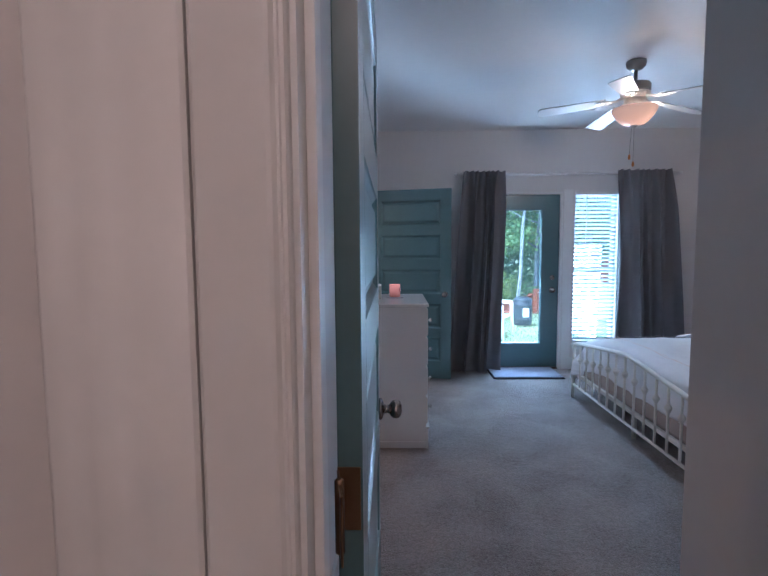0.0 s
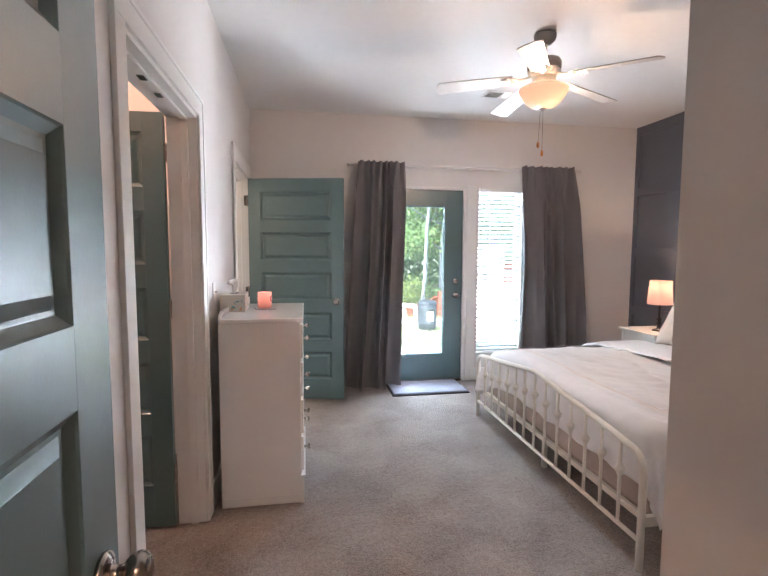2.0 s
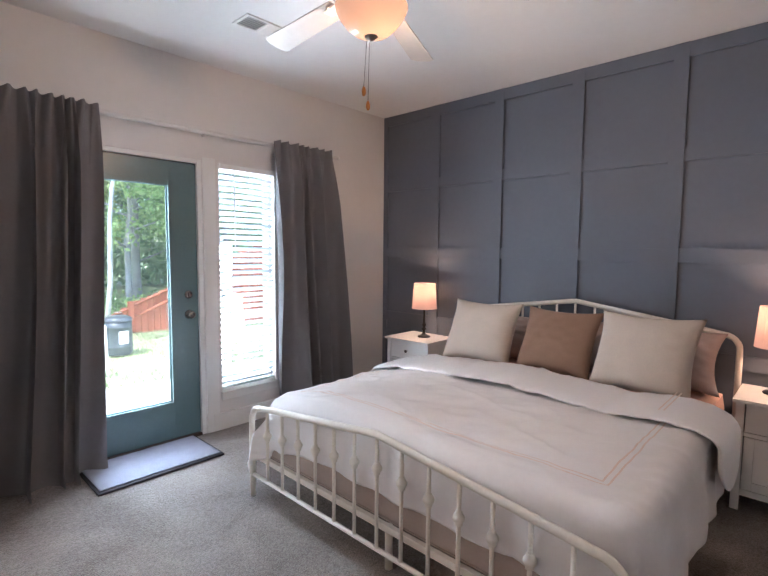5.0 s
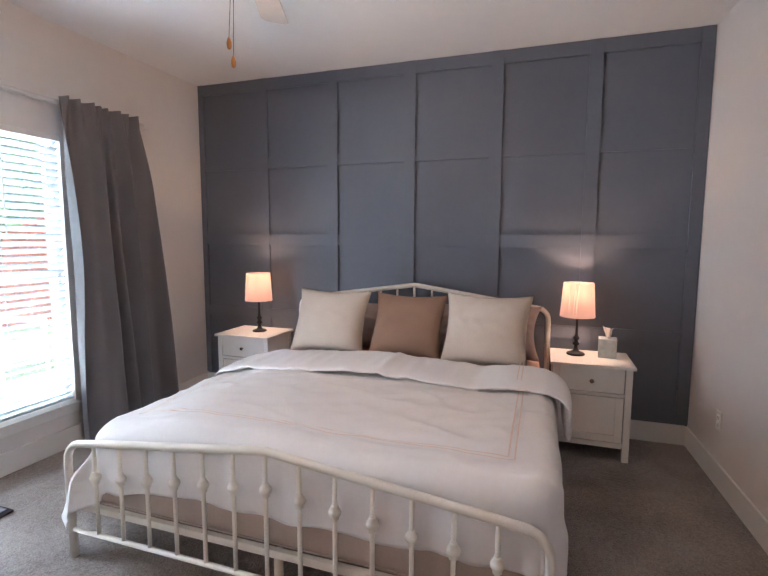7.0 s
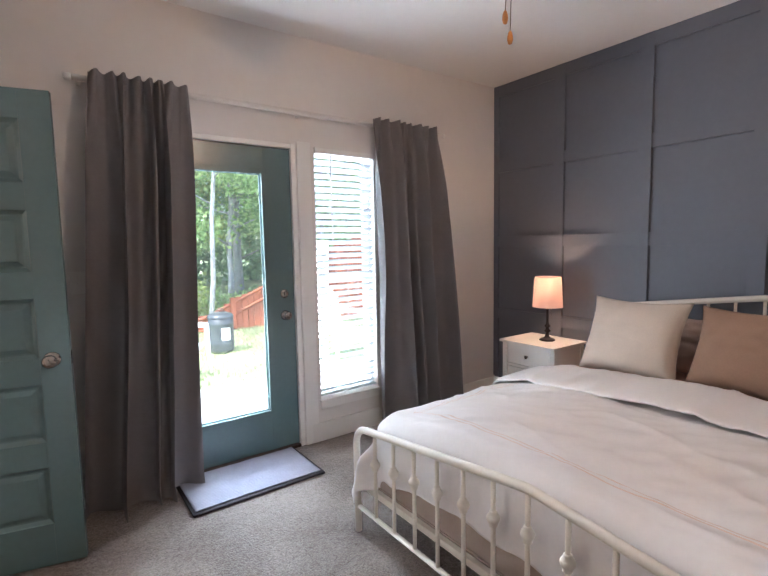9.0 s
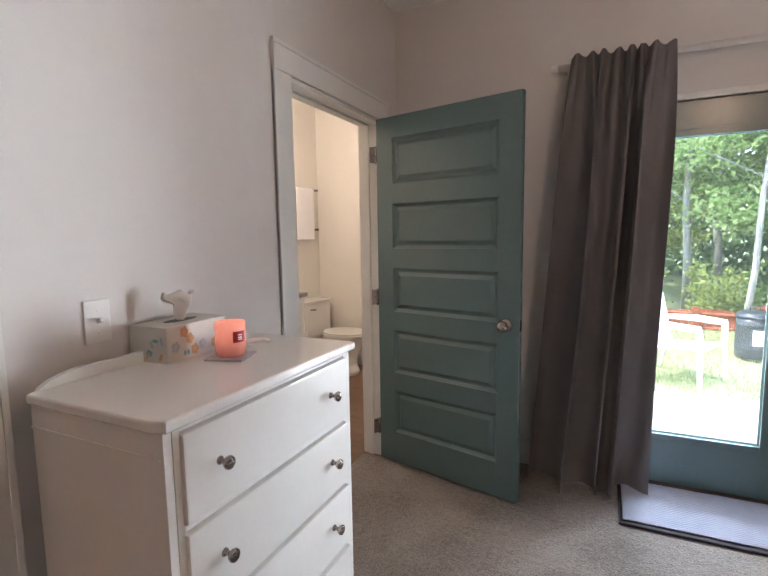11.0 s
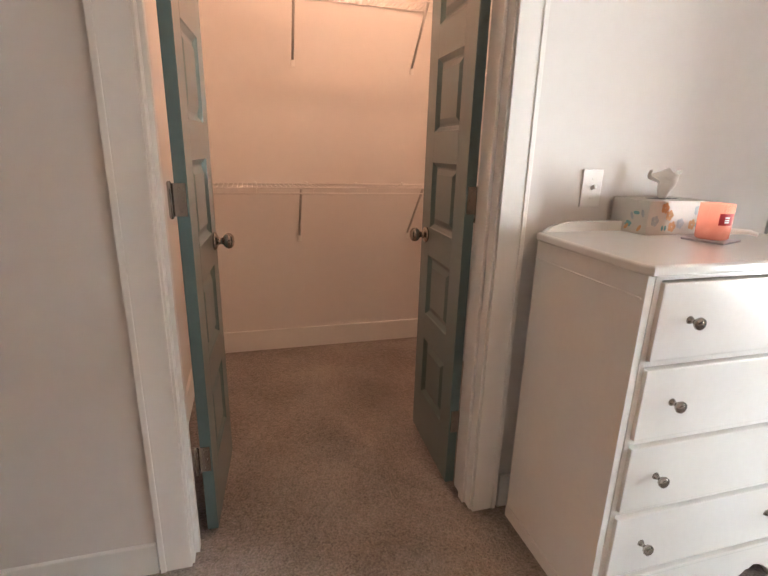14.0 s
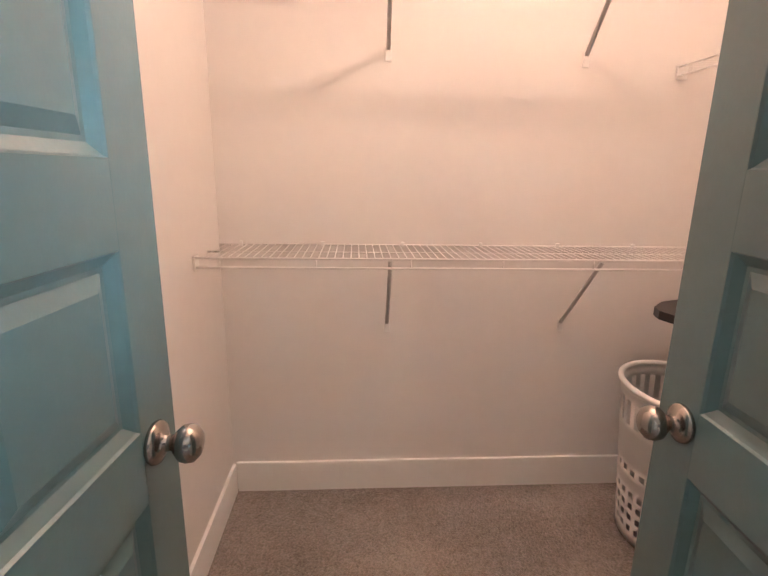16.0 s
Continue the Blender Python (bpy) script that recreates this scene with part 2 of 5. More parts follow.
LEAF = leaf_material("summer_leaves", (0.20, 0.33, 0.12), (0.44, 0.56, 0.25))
# darker copy of the leaf green, with shade put into the colour
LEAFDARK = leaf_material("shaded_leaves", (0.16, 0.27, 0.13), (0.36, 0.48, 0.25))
# the washed-out paleness of glare on the lawn is put into this colour
PALEGRASS = leaf_material("pale_grass", (0.33, 0.38, 0.19), (0.54, 0.57, 0.34))
LEAFYELLOW = leaf_material("yellow_green_leaves", (0.24, 0.32, 0.09), (0.48, 0.54, 0.20))


def glass_material():
    m = bpy.data.materials.new("clear_glass")
    m.use_nodes = True
    p = m.node_tree.nodes["Principled BSDF"]
    p.inputs["Roughness"].default_value, p.inputs["Transmission Weight"].default_value = 0.0, 1.0
    p.inputs["IOR"].default_value = 1.45
    p.inputs["Base Color"].default_value = (0.97, 0.99, 0.98, 1)
    # pale translucent veil, added to imitate haze and glare over the view
    n, l = m.node_tree.nodes, m.node_tree.links
    veil, mixer = n.new("ShaderNodeBsdfTranslucent"), n.new("ShaderNodeMixShader")
    veil.inputs[0].default_value = (0.85, 0.88, 0.88, 1)
    mixer.inputs[0].default_value = 0.004
    l.new(p.outputs[0], mixer.inputs[1])
    l.new(veil.outputs[0], mixer.inputs[2])
    l.new(mixer.outputs[0], n["Material Output"].inputs[0])
    return m


GLASS = glass_material()
BLIND = material("blind_slat", (0.60, 0.65, 0.67), 0.5, vary=0.02, scale=6)
bn, bl = BLIND.node_tree.nodes, BLIND.node_tree.links
btr, bmix = bn.new("ShaderNodeBsdfTranslucent"), bn.new("ShaderNodeMixShader")
btr.inputs[0].default_value = (0.50, 0.60, 0.64, 1)
bmix.inputs[0].default_value = 0.12
bl.new(bn["Principled BSDF"].outputs[0], bmix.inputs[1])
bl.new(btr.outputs[0], bmix.inputs[2])
bl.new(bmix.outputs[0], bn["Material Output"].inputs[0])

# ---- mesh helpers ----


def box(bm, x0, x1, y0, y1, z0, z1, bevel=0.0):
    r = bmesh.ops.create_cube(bm, size=1, matrix=Matrix.Translation(((x0 + x1) / 2, (y0 + y1) / 2, (z0 + z1) / 2)) @ Matrix.Diagonal((x1 - x0, y1 - y0, z1 - z0, 1)))
    if bevel:
        edges = list({e for v in r["verts"] for e in v.link_edges})
        bmesh.ops.bevel(bm, geom=edges, offset=bevel, segments=2, affect="EDGES", profile=0.7)
    return bm


def B(*a, bevel=0.0):
    return box(bmesh.new(), *a, bevel=bevel)


def lathe(bm, profile, seg=24, m=Matrix.Identity(4), cap=True):
    """Turns (radius, height) pairs round the z axis."""
    rings = []
    for r, z in profile:
        rings.append([bm.verts.new(m @ Vector((r * math.cos(2 * math.pi * k / seg), r * math.sin(2 * math.pi * k / seg), z))) for k in range(seg)])
    for a, b in zip(rings, rings[1:]):
        for k in range(seg):
            f = bm.faces.new((a[k], a[(k + 1) % seg], b[(k + 1) % seg], b[k]))
            f.smooth = True
    if cap:
        bm.faces.new(rings[0][::-1])
        bm.faces.new(rings[-1])
    return bm


def L(profile, seg=24, m=Matrix.Identity(4), cap=True):
    return lathe(bmesh.new(), profile, seg, m, cap)


def tube(bm, pts, r, seg=10, cap=True):
    """A round rod through points; r is one radius or one a point."""
    pts = [Vector(p) for p in pts]
    rs = r if isinstance(r, (list, tuple)) else [r] * len(pts)
    rings, up = [], Vector((0.31, 0.17, 0.93))
    for i, p in enumerate(pts):
        d = (pts[min(i + 1, len(pts) - 1)] - pts[max(i - 1, 0)]).normalized()
        if abs(d.dot(up)) > 0.97:
            up = Vector((0.93, 0.31, 0.17))
        a = d.cross(up).normalized()
        b = d.cross(a)
        rings.append([bm.verts.new(p + (a * math.cos(2 * math.pi * k / seg) + b * math.sin(2 * math.pi * k / seg)) * rs[i]) for k in range(seg)])
    for a, b in zip(rings, rings[1:]):
        for k in range(seg):
            f = bm.faces.new((a[k], a[(k + 1) % seg], b[(k + 1) % seg], b[k]))
            f.smooth = True
    if cap:
        bm.faces.new(rings[0][::-1])
        bm.faces.new(rings[-1])
    return bm


def T(pts, r, seg=10):
    return tube(bmesh.new(), pts, r, seg)


def sheet(fn, nu, nv, thick=0.0):
    """A grid of nu by nv faces through fn(u, v), optionally with thickness."""
    bm = bmesh.new()
    g = [[bm.verts.new(fn(i / nu, j / nv)) for j in range(nv + 1)] for i in range(nu + 1)]
    for i in range(nu):
        for j in range(nv):
            f = bm.faces.new((g[i][j], g[i + 1][j], g[i + 1][j + 1], g[i][j + 1]))
            f.smooth = True
    if thick:
        bmesh.ops.recalc_face_normals(bm, faces=bm.faces)
        bmesh.ops.solidify(bm, geom=bm.faces[:], thickness=thick)
        for f in bm.faces:
            f.smooth = True
    return bm


def turned(bm, m):
    bmesh.ops.transform(bm, matrix=m, verts=bm.verts)
    return bm


def mesh_of(name, bm, mat):
    me = bpy.data.meshes.new(name)
    bmesh.ops.recalc_face_normals(bm, faces=bm.faces) if len(bm.faces) < 20000 else None
    bm.to_mesh(me)
    bm.free()
    me.materials.append(mat)
    return me


def part(name, bm, mat, parent, label="", m=None):
    ob = new(name, mesh_of(name, bm, mat))
    ob.parent = parent
    if m is not None:
        ob.matrix_basis = m
    if label:
        tagged(ob, label)
    return ob


def thing(name, label, category, m=Matrix.Identity(4), group=""):
    ob = new(name)
    ob.empty_display_size = 0.1
    ob.matrix_basis = m
    return tagged(ob, label, category, group)


def solid(name, bm, mat, label, category, m=Matrix.Identity(4), group="", kind=""):
    ob = new(name, mesh_of(name, bm, mat))
    ob.matrix_basis = m
    return tagged(ob, label, category, group, kind)


def setting(name, bm, mat, label="", category="wall"):
    return solid(name, bm, mat, label or name.replace("_", " "), category, kind="structure")

# ---- the building ----
TOP = 2.745
WX0, WX1 = -0.38, -0.25          # west wall
NY0, NY1 = 5.54, 5.68            # north wall
CL0, CL1 = 2.252, 3.206          # closet opening
BA0, BA1 = 4.425, 5.295          # bathroom opening
HEAD = 2.05


def wall_x(bm, x0, x1, spans, y0, y1):
    """A wall along y with openings (a, b, sill, head)."""
    y = y0
    for a, b, sill, head in spans:
        box(bm, x0, x1, y, a, 0, TOP)
        if sill > 0:
            box(bm, x0, x1, a, b, 0, sill)
        box(bm, x0, x1, a, b, head, TOP)
        y = b
    return box(bm, x0, x1, y, y1, 0, TOP)


def wall_y(bm, y0, y1, spans, x0, x1):
    x = x0
    for a, b, sill, head in spans:
        box(bm, x, a, y0, y1, 0, TOP)
        if sill > 0:
            box(bm, a, b, y0, y1, 0, sill)
        box(bm, a, b, y0, y1, head, TOP)
        x = b
    return box(bm, x, x1, y0, y1, 0, TOP)


bm = B(WX0, 4.03, 1.40, NY1, -0.12, 0.0)
box(bm, WX0, 1.03, 0.50, 1.40, -0.12, 0.0)
setting("floor", bm, CARPET, "grey beige cut pile carpet floor", "carpet")
setting("floor_closet", B(-2.0, WX0, 2.02, 4.22, -0.12, 0.0), CARPET, "grey beige cut pile carpet in the closet", "carpet")
setting("floor_hall", B(-1.6, 1.5, -1.9, 0.50, -0.12, 0.0), CARPET, "carpet of the hall", "carpet")
setting("floor_bathroom", B(-2.0, WX0, 4.22, 7.25, -0.12, -0.004), WOODFLOOR, "brown wood plank bathroom floor", "floor")
setting("ceiling", B(-2.14, 4.03, -1.9, 7.43, TOP, TOP + 0.15), CEILING, "white textured ceiling", "ceiling")
setting("roof", B(-2.5, 4.4, -2.2, 7.8, TOP + 0.16, TOP + 0.3), GREYPLASTIC, "flat roof over the rooms", "roof")
setting("wall_west", wall_x(bmesh.new(), WX0, WX1, [(CL0, CL1, 0, HEAD), (BA0, BA1, 0, HEAD)], 0.62, 7.12), WALL, "pale grey painted west wall")
setting("wall_north", wall_y(bmesh.new(), NY0, NY1, [(0.955, 1.94, 0, 2.055), (2.075, 2.565, 0.30, 2.05)], WX1, 4.03), WALL, "pale grey painted north wall")
bm = bmesh.new()
box(bm, 3.905, 4.03, 1.40, NY0, 0, TOP)
setting("wall_east", bm, BLUE, "slate blue painted accent wall")
bm = bmesh.new()
a = [bm.verts.new(p) for p in ((0.909, 1.491, 0), (3.905, 1.585, 0), (3.905, 1.40, 0), (1.03, 1.37, 0), (1.03, 0.62, 0), (0.909, 0.62, 0))]
f = bm.faces.new(a)
r = bmesh.ops.extrude_face_region(bm, geom=[f])
bmesh.ops.translate(bm, vec=(0, 0, TOP), verts=[v for v in r["geom"] if isinstance(v, bmesh.types.BMVert)])
setting("wall_south", bm, WALL, "pale grey painted south wall with a corner")
setting("wall_entry", wall_y(bmesh.new(), 0.49, 0.62, [(-0.088, 0.865, 0, HEAD)], -1.6, 1.5), WALL, "pale painted wall round the entry door")
setting("wall_hall_west", B(-1.72, -1.6, -1.9, 0.62, 0, TOP), WALL, "hall wall")
setting("wall_hall_east", B(1.5, 1.62, -1.9, 0.49, 0, TOP), WALL, "hall wall")
setting("wall_hall_south", B(-1.72, 1.62, -2.02, -1.9, 0, TOP), WALL, "hall wall")
setting("wall_closet_west", B(-2.0, -1.88, 2.02, 4.22, 0, TOP), WALL, "closet back wall")
setting("wall_closet_south", B(-1.88, WX0, 2.02, 2.14, 0, TOP), WALL, "closet side wall")
setting("wall_closet_north", B(-1.88, WX0, 4.10, 4.22, 0, TOP), WALL, "closet side wall")
setting("wall_bath_west", B(-2.0, -1.88, 4.22, 7.12, 0, TOP), BATHWALL, "cream bathroom wall")
setting("wall_bath_north", wall_y(bmesh.new(), 7.12, 7.25, [(-1.30, -0.74, 0.90, 2.04)], -2.0, WX1), BATHWALL, "cream bathroom wall with a window")

# accent wall: battens and rails in a grid of squares
PITCH = 0.6525
COLS = [5.4885 - PITCH * k for k in range(6)]      # north edges of the square fields
for k, y in enumerate(COLS[1:]):
    part("batten", B(3.884, 3.906, y, y + 0.089, 0.15, TOP, bevel=0.0015), BLUE, bpy.data.objects["wall_east"])
part("batten", B(3.884, 3.906, 5.4885, 5.5385, 0.15, TOP, bevel=0.0015), BLUE, bpy.data.objects["wall_east"])
part("batten", B(3.884, 3.906, 1.588, 1.663, 0.15, TOP, bevel=0.0015), BLUE, bpy.data.objects["wall_east"])
RAILS = [2.652 - 0.654 * k for k in range(4)]
for z in RAILS:
    for y in COLS:
        part("rail", B(3.886, 3.906, max(1.664, y - PITCH + 0.0892), y - 0.0002, z, z + 0.092, bevel=0.0015), BLUE, bpy.data.objects["wall_east"])


def baseboard(name, x0, x1, y0, y1, h=0.135):
    bm = B(x0, x1, y0, y1, 0.0, h, bevel=0.004)
    return setting(name, bm, TRIM, "white painted baseboard", "baseboard")


baseboard("baseboard_east", 3.880, 3.904, 1.60, 5.53)
baseboard("baseboard_north", 2.0, 3.879, NY0 - 0.014, NY0 - 0.001)
baseboard("baseboard_north_west", WX1 + 0.015, 0.93, NY0 - 0.014, NY0 - 0.001)
baseboard("baseboard_west_entry", WX1 + 0.001, WX1 + 0.014, 0.635, 2.158, 0.108)
baseboard("baseboard_west", WX1 + 0.001, WX1 + 0.014, 3.305, 4.295)
bm = B(0.0, 2.985, 0.0, 0.014, 0, 0.135, bevel=0.004)
turned(bm, Matrix.Translation((0.909, 1.492, 0)) @ Matrix.Rotation(math.atan2(0.094, 2.984), 4, "Z"))
setting("baseboard_south", bm, TRIM, "white painted baseboard", "baseboard")
baseboard("baseboard_entry", 0.895, 0.908, 0.635, 1.49)
baseboard("baseboard_closet_west", -1.879, -1.865, 2.155, 4.085)
baseboard("baseboard_closet_south", -1.864, WX0 - 0.02, 2.141, 2.155)
baseboard("baseboard_closet_north", -1.864, WX0 - 0.02, 4.085, 4.099)
baseboard("baseboard_bath", -1.879, -1.866, 6.13, 7.105)
baseboard("baseboard_bath_north", -1.865, WX0 - 0.01, 7.106, 7.119)


def casing(name, y0, y1, x, out, head=HEAD, w=0.118):
    """Door casing on a wall along y at x, its outside towards out (+1 or -1); stepped profile."""
    ob = thing(name, "white painted door casing", "door casing")
    ob["kind"] = "structure"
    for lo, hi in ((y0 - w, y0), (y1, y1 + w)):
        inner = hi if lo < y0 else lo
        bm = B(min(x, x + out * 0.0125), max(x, x + out * 0.0125), lo, hi, 0, head - 0.0005, bevel=0.003)
        o = lo if lo < y0 else hi - 0.016
        box(bm, min(x, x + out * 0.0165), max(x, x + out * 0.0165), o, o + 0.016, 0, head + w - 0.0185, bevel=0.003)
        part("side_casing", bm, TRIM, ob)
    bm = B(min(x, x + out * 0.0125), max(x, x + out * 0.0125), y0 - w + 0.017, y1 + w - 0.017, head, head + w - 0.001, bevel=0.003)
    box(bm, min(x, x + out * 0.0165), max(x, x + out * 0.0165), y0 - w, y1 + w, head + w - 0.018, head + w, bevel=0.003)
    part("head_casing", bm, TRIM, ob)
    return ob


def jamb(name, y0, y1, x0, x1, stop, head=HEAD):
    """Lining of an opening with a door stop at x = stop."""
    bm = B(x0, x1, y0, y0 + 0.018, 0, head, bevel=0.001)
    box(bm, x0, x1, y1 - 0.018, y1, 0, head, bevel=0.001)
    box(bm, x0, x1, y0 + 0.018, y1 - 0.018, head - 0.018, head, bevel=0.001)
    box(bm, stop, stop + 0.035, y0 + 0.018, y0 + 0.03, 0, head - 0.018, bevel=0.002)
    box(bm, stop, stop + 0.035, y1 - 0.03, y1 - 0.018, 0, head - 0.018, bevel=0.002)
    box(bm, stop, stop + 0.035, y0 + 0.03, y1 - 0.03, head - 0.03, head - 0.018, bevel=0.002)
    return setting(name, bm, TRIM, "white painted door lining", "door frame")


casing("casing_closet", CL0, CL1, WX1 + 0.0005, 1, w=0.090)
casing("casing_bathroom", BA0, BA1, WX1 + 0.0005, 1)
jamb("frame_closet", CL0 - 0.012, CL1 + 0.012, WX0 - 0.008, WX1 + 0.0, WX0 + 0.055)
jamb("frame_bathroom", BA0 - 0.012, BA1 + 0.012, WX0 - 0.008, WX1 + 0.0, WX0 + 0.03)


def profiled(bm, pts, z0, z1):
    """Extrudes an (x, y) outline upwards."""
    a = [bm.verts.new((x, y, z0)) for x, y in pts]
    b = [bm.verts.new((x, y, z1)) for x, y in pts]
    bm.faces.new(a[::-1])
    bm.faces.new(b)
    for k in range(len(a)):
        bm.faces.new((a[k], a[(k + 1) % len(a)], b[(k + 1) % len(a)], b[k]))
    return bm


# entry door: hall-side casing with a stepped profile, and its lining
entry = thing("casing_entry", "white painted door casing on the hall side", "door casing")
entry["kind"] = "structure"
HALLCAS = [(-0.080, 0.4895), (-0.080, 0.477), (-0.082, 0.4730), (-0.0855, 0.4725), (-0.088, 0.4750), (-0.0905, 0.4745), (-0.094, 0.4690), (-0.098, 0.4675), (-0.159, 0.4655), (-0.163, 0.4685), (-0.163, 0.4895)]
part("side_casing", profiled(bmesh.new(), HALLCAS, 0, 2.06), TRIM, entry)
part("side_casing", profiled(bmesh.new(), [(0.79 - x, y) for x, y in HALLCAS], 0, 2.06), TRIM, entry)
part("head_casing", B(-0.163, 0.953, 0.462, 0.4895, 2.061, 2.15, bevel=0.004), TRIM, entry)
# the casing of the next hall door stands close beside it
NEXTCAS = [(-0.166, 0.4895), (-0.166, 0.4690), (-0.170, 0.4660), (-0.212, 0.4660), (-0.224, 0.4680), (-0.236, 0.4655), (-0.250, 0.4630), (-0.262, 0.4650), (-0.272, 0.4680), (-0.284, 0.4660), (-0.302, 0.4670), (-0.308, 0.4710), (-0.308, 0.4895)]
following = thing("casing_hall", "white moulded door casing in the hall", "door casing")
following["kind"] = "structure"
ob = part("side_casing", profiled(bmesh.new(), NEXTCAS, 0, 2.06), TRIM, following)
for f in ob.data.polygons:
    f.use_smooth = abs(f.normal.z) < 0.5 and abs(f.normal.x) < 0.6
bm = B(-0.089, -0.074, 0.49, 0.615, 0, HEAD, bevel=0.001)
box(bm, -0.0738, -0.063, 0.525, 0.562, 0, HEAD - 0.02, bevel=0.003)
box(bm, 0.850, 0.866, 0.49, 0.62, 0, HEAD, bevel=0.001)
box(bm, 0.838, 0.8498, 0.525, 0.562, 0, HEAD - 0.02, bevel=0.002)
box(bm, -0.073, 0.849, 0.49, 0.62, HEAD - 0.018, HEAD, bevel=0.001)
setting("frame_entry", bm, TRIM, "white painted door lining", "door frame")

# ---- doors ----


def panel_mesh(w, h, t):
    """A raised panel with a moulded sinking on both faces; w along x, t along y, h along z, from its corner."""
    bm = bmesh.new()
    steps = [(0.0, 0.0), (0.003, -0.004), (0.006, -0.006), (0.017, -0.0135), (0.024, -0.0135), (0.044, -0.004)]
    for side in (-1, 1):
        rings = []
        for ins, d in steps:
            y = side * (t / 2 + d)
            rings.append([bm.verts.new(p) for p in ((ins, y, ins), (w - ins, y, ins), (w - ins, y, h - ins), (ins, y, h - ins))])
        for a, b in zip(rings, rings[1:]):
            for k in range(4):
                bm.faces.new((a[k], a[(k + 1) % 4], b[(k + 1) % 4], b[k]))
        bm.faces.new(rings[-1])
    return bm


def door_leaf(name, label, w, h, knob_side, m, hinge_z=(0.22, 1.02, 1.82), group="", hinges=True, panels=5, stile=0.112, knob_faces=(-1, 1), rise=0.0):
    """A moulded panel door; hinge edge at x = 0, free edge at x = w, thickness about y = 0."""
    t = 0.035
    d = thing(name, label, "door", m, group)
    rail, bottom, top = 0.112, 0.188 + rise, 0.118 - rise
    ph = (h - bottom - top - rail * (panels - 1)) / panels
    bm = B(0, stile, -t / 2, t / 2, 0, h, bevel=0.002)
    box(bm, w - stile, w, -t / 2, t / 2, 0, h, bevel=0.002)
    zs = [bottom + k * (ph + rail) for k in range(panels)]
    box(bm, stile, w - stile, -t / 2, t / 2, 0, bottom)
    box(bm, stile, w - stile, -t / 2, t / 2, h - top, h)
    for z in zs[:-1]:
        box(bm, stile, w - stile, -t / 2, t / 2, z + ph, z + ph + rail)
    part("leaf", bm, TEAL, d)
    me = mesh_of("panel", panel_mesh(w - 2 * stile, ph, t), TEAL)
    for z in zs:
        p = new("panel", me)
        p.parent = d
        p.matrix_basis = Matrix.Translation((stile, 0, z))
    kx, kz = w - 0.066, 0.915
    for side in knob_faces:
        turn = Matrix.Translation((kx, side * t / 2, kz)) @ Matrix.Rotation(radians(-90 * side), 4, "X")
        k = part("knob", L([(0.0, 0.0), (0.031, 0.0), (0.033, 0.004), (0.031, 0.009), (0.022, 0.013), (0.014, 0.016), (0.012, 0.024), (0.013, 0.031), (0.020, 0.035), (0.0265, 0.042), (0.0285, 0.051), (0.0265, 0.060), (0.019, 0.067), (0.009, 0.070), (0, 0.0705)], 24, turn, False), NICKEL, d, "satin nickel ball knob on a round rose")
    part("latch_plate", B(w - 0.0005, w + 0.0015, -0.012, 0.012, kz - 0.028, kz + 0.028), NICKEL, d)
    return d


def hinge(parent, place, spin, mat=NICKEL, h=0.09):
    """A butt hinge: knuckle barrel and two leaves; lies in the parent's space."""
    m = Matrix.Translation(place) @ Matrix.Rotation(radians(spin), 4, "Z")
    bm = T([(0, 0, -h / 2 - 0.006), (0, 0, -h / 2 - 0.003), (0, 0, h / 2 + 0.003), (0, 0, h / 2 + 0.006)], [0.003, 0.0062, 0.0062, 0.003], 12)
    for s in (-1, 1):
        box(bm, min(0, s * 0.036), max(0, s * 0.036), -0.002, 0.001, -h / 2, h / 2, bevel=0.0008)
        for z in (-0.03, 0.0, 0.03):
            bmesh.ops.create_uvsphere(bm, u_segments=8, v_segments=5, radius=0.004, matrix=Matrix.Translation((s * (0.024 if z else 0.015), -0.002, z)) @ Matrix.Diagonal((1, 0.4, 1, 1)))
    return part("hinge", turned(bm, m), mat, parent, "metal butt hinge")


# bathroom door, standing open into the room
BD_ANGLE = math.degrees(math.atan2(5.048 - 5.245, 0.612 + 0.243))
bath_door = door_leaf("door_bathroom", "teal painted five panel door standing open beside the dark curtain", 0.877, 2.03, 1, pose(-0.243, 5.2625, 0.014, 0, 0, BD_ANGLE))
for z in (0.20, 1.0, 1.83):
    hinge(bath_door, (-0.008, -0.0175, z), 60)

# entry door, open along the passage
entry_door = door_leaf("door_entry", "teal painted five panel entry door standing open", 0.848, 2.03, 1, pose(-0.0505, 0.680, 0.014, 0, 0, 90.4))
for z in (0.20, 1.06, 1.83):
    hinge(entry_door, (-0.045, 0.010, z), 10, BRONZE)
    part("hinge_plate", B(-0.0025, -0.0004, -0.0145, 0.0175, z - 0.045, z + 0.045, bevel=0.0008), BRONZE, entry_door, "worn bronze hinge leaf on the door edge")

# closet doors, opened inwards
right_leaf = door_leaf("door_closet", "narrow teal panelled closet door swung inwards", 0.445, 2.03, 1, pose(-0.394, 3.181, 0.014, 0, 0, 177.5), group="pair of closet doors", stile=0.098, rise=0.026)
left_leaf = door_leaf("door_closet", "narrow teal panelled closet door swung inwards", 0.445, 2.03, 1, pose(-0.366, 2.306, 0.014, 0, 0, 175.6), group="pair of closet doors", stile=0.098, rise=0.026)


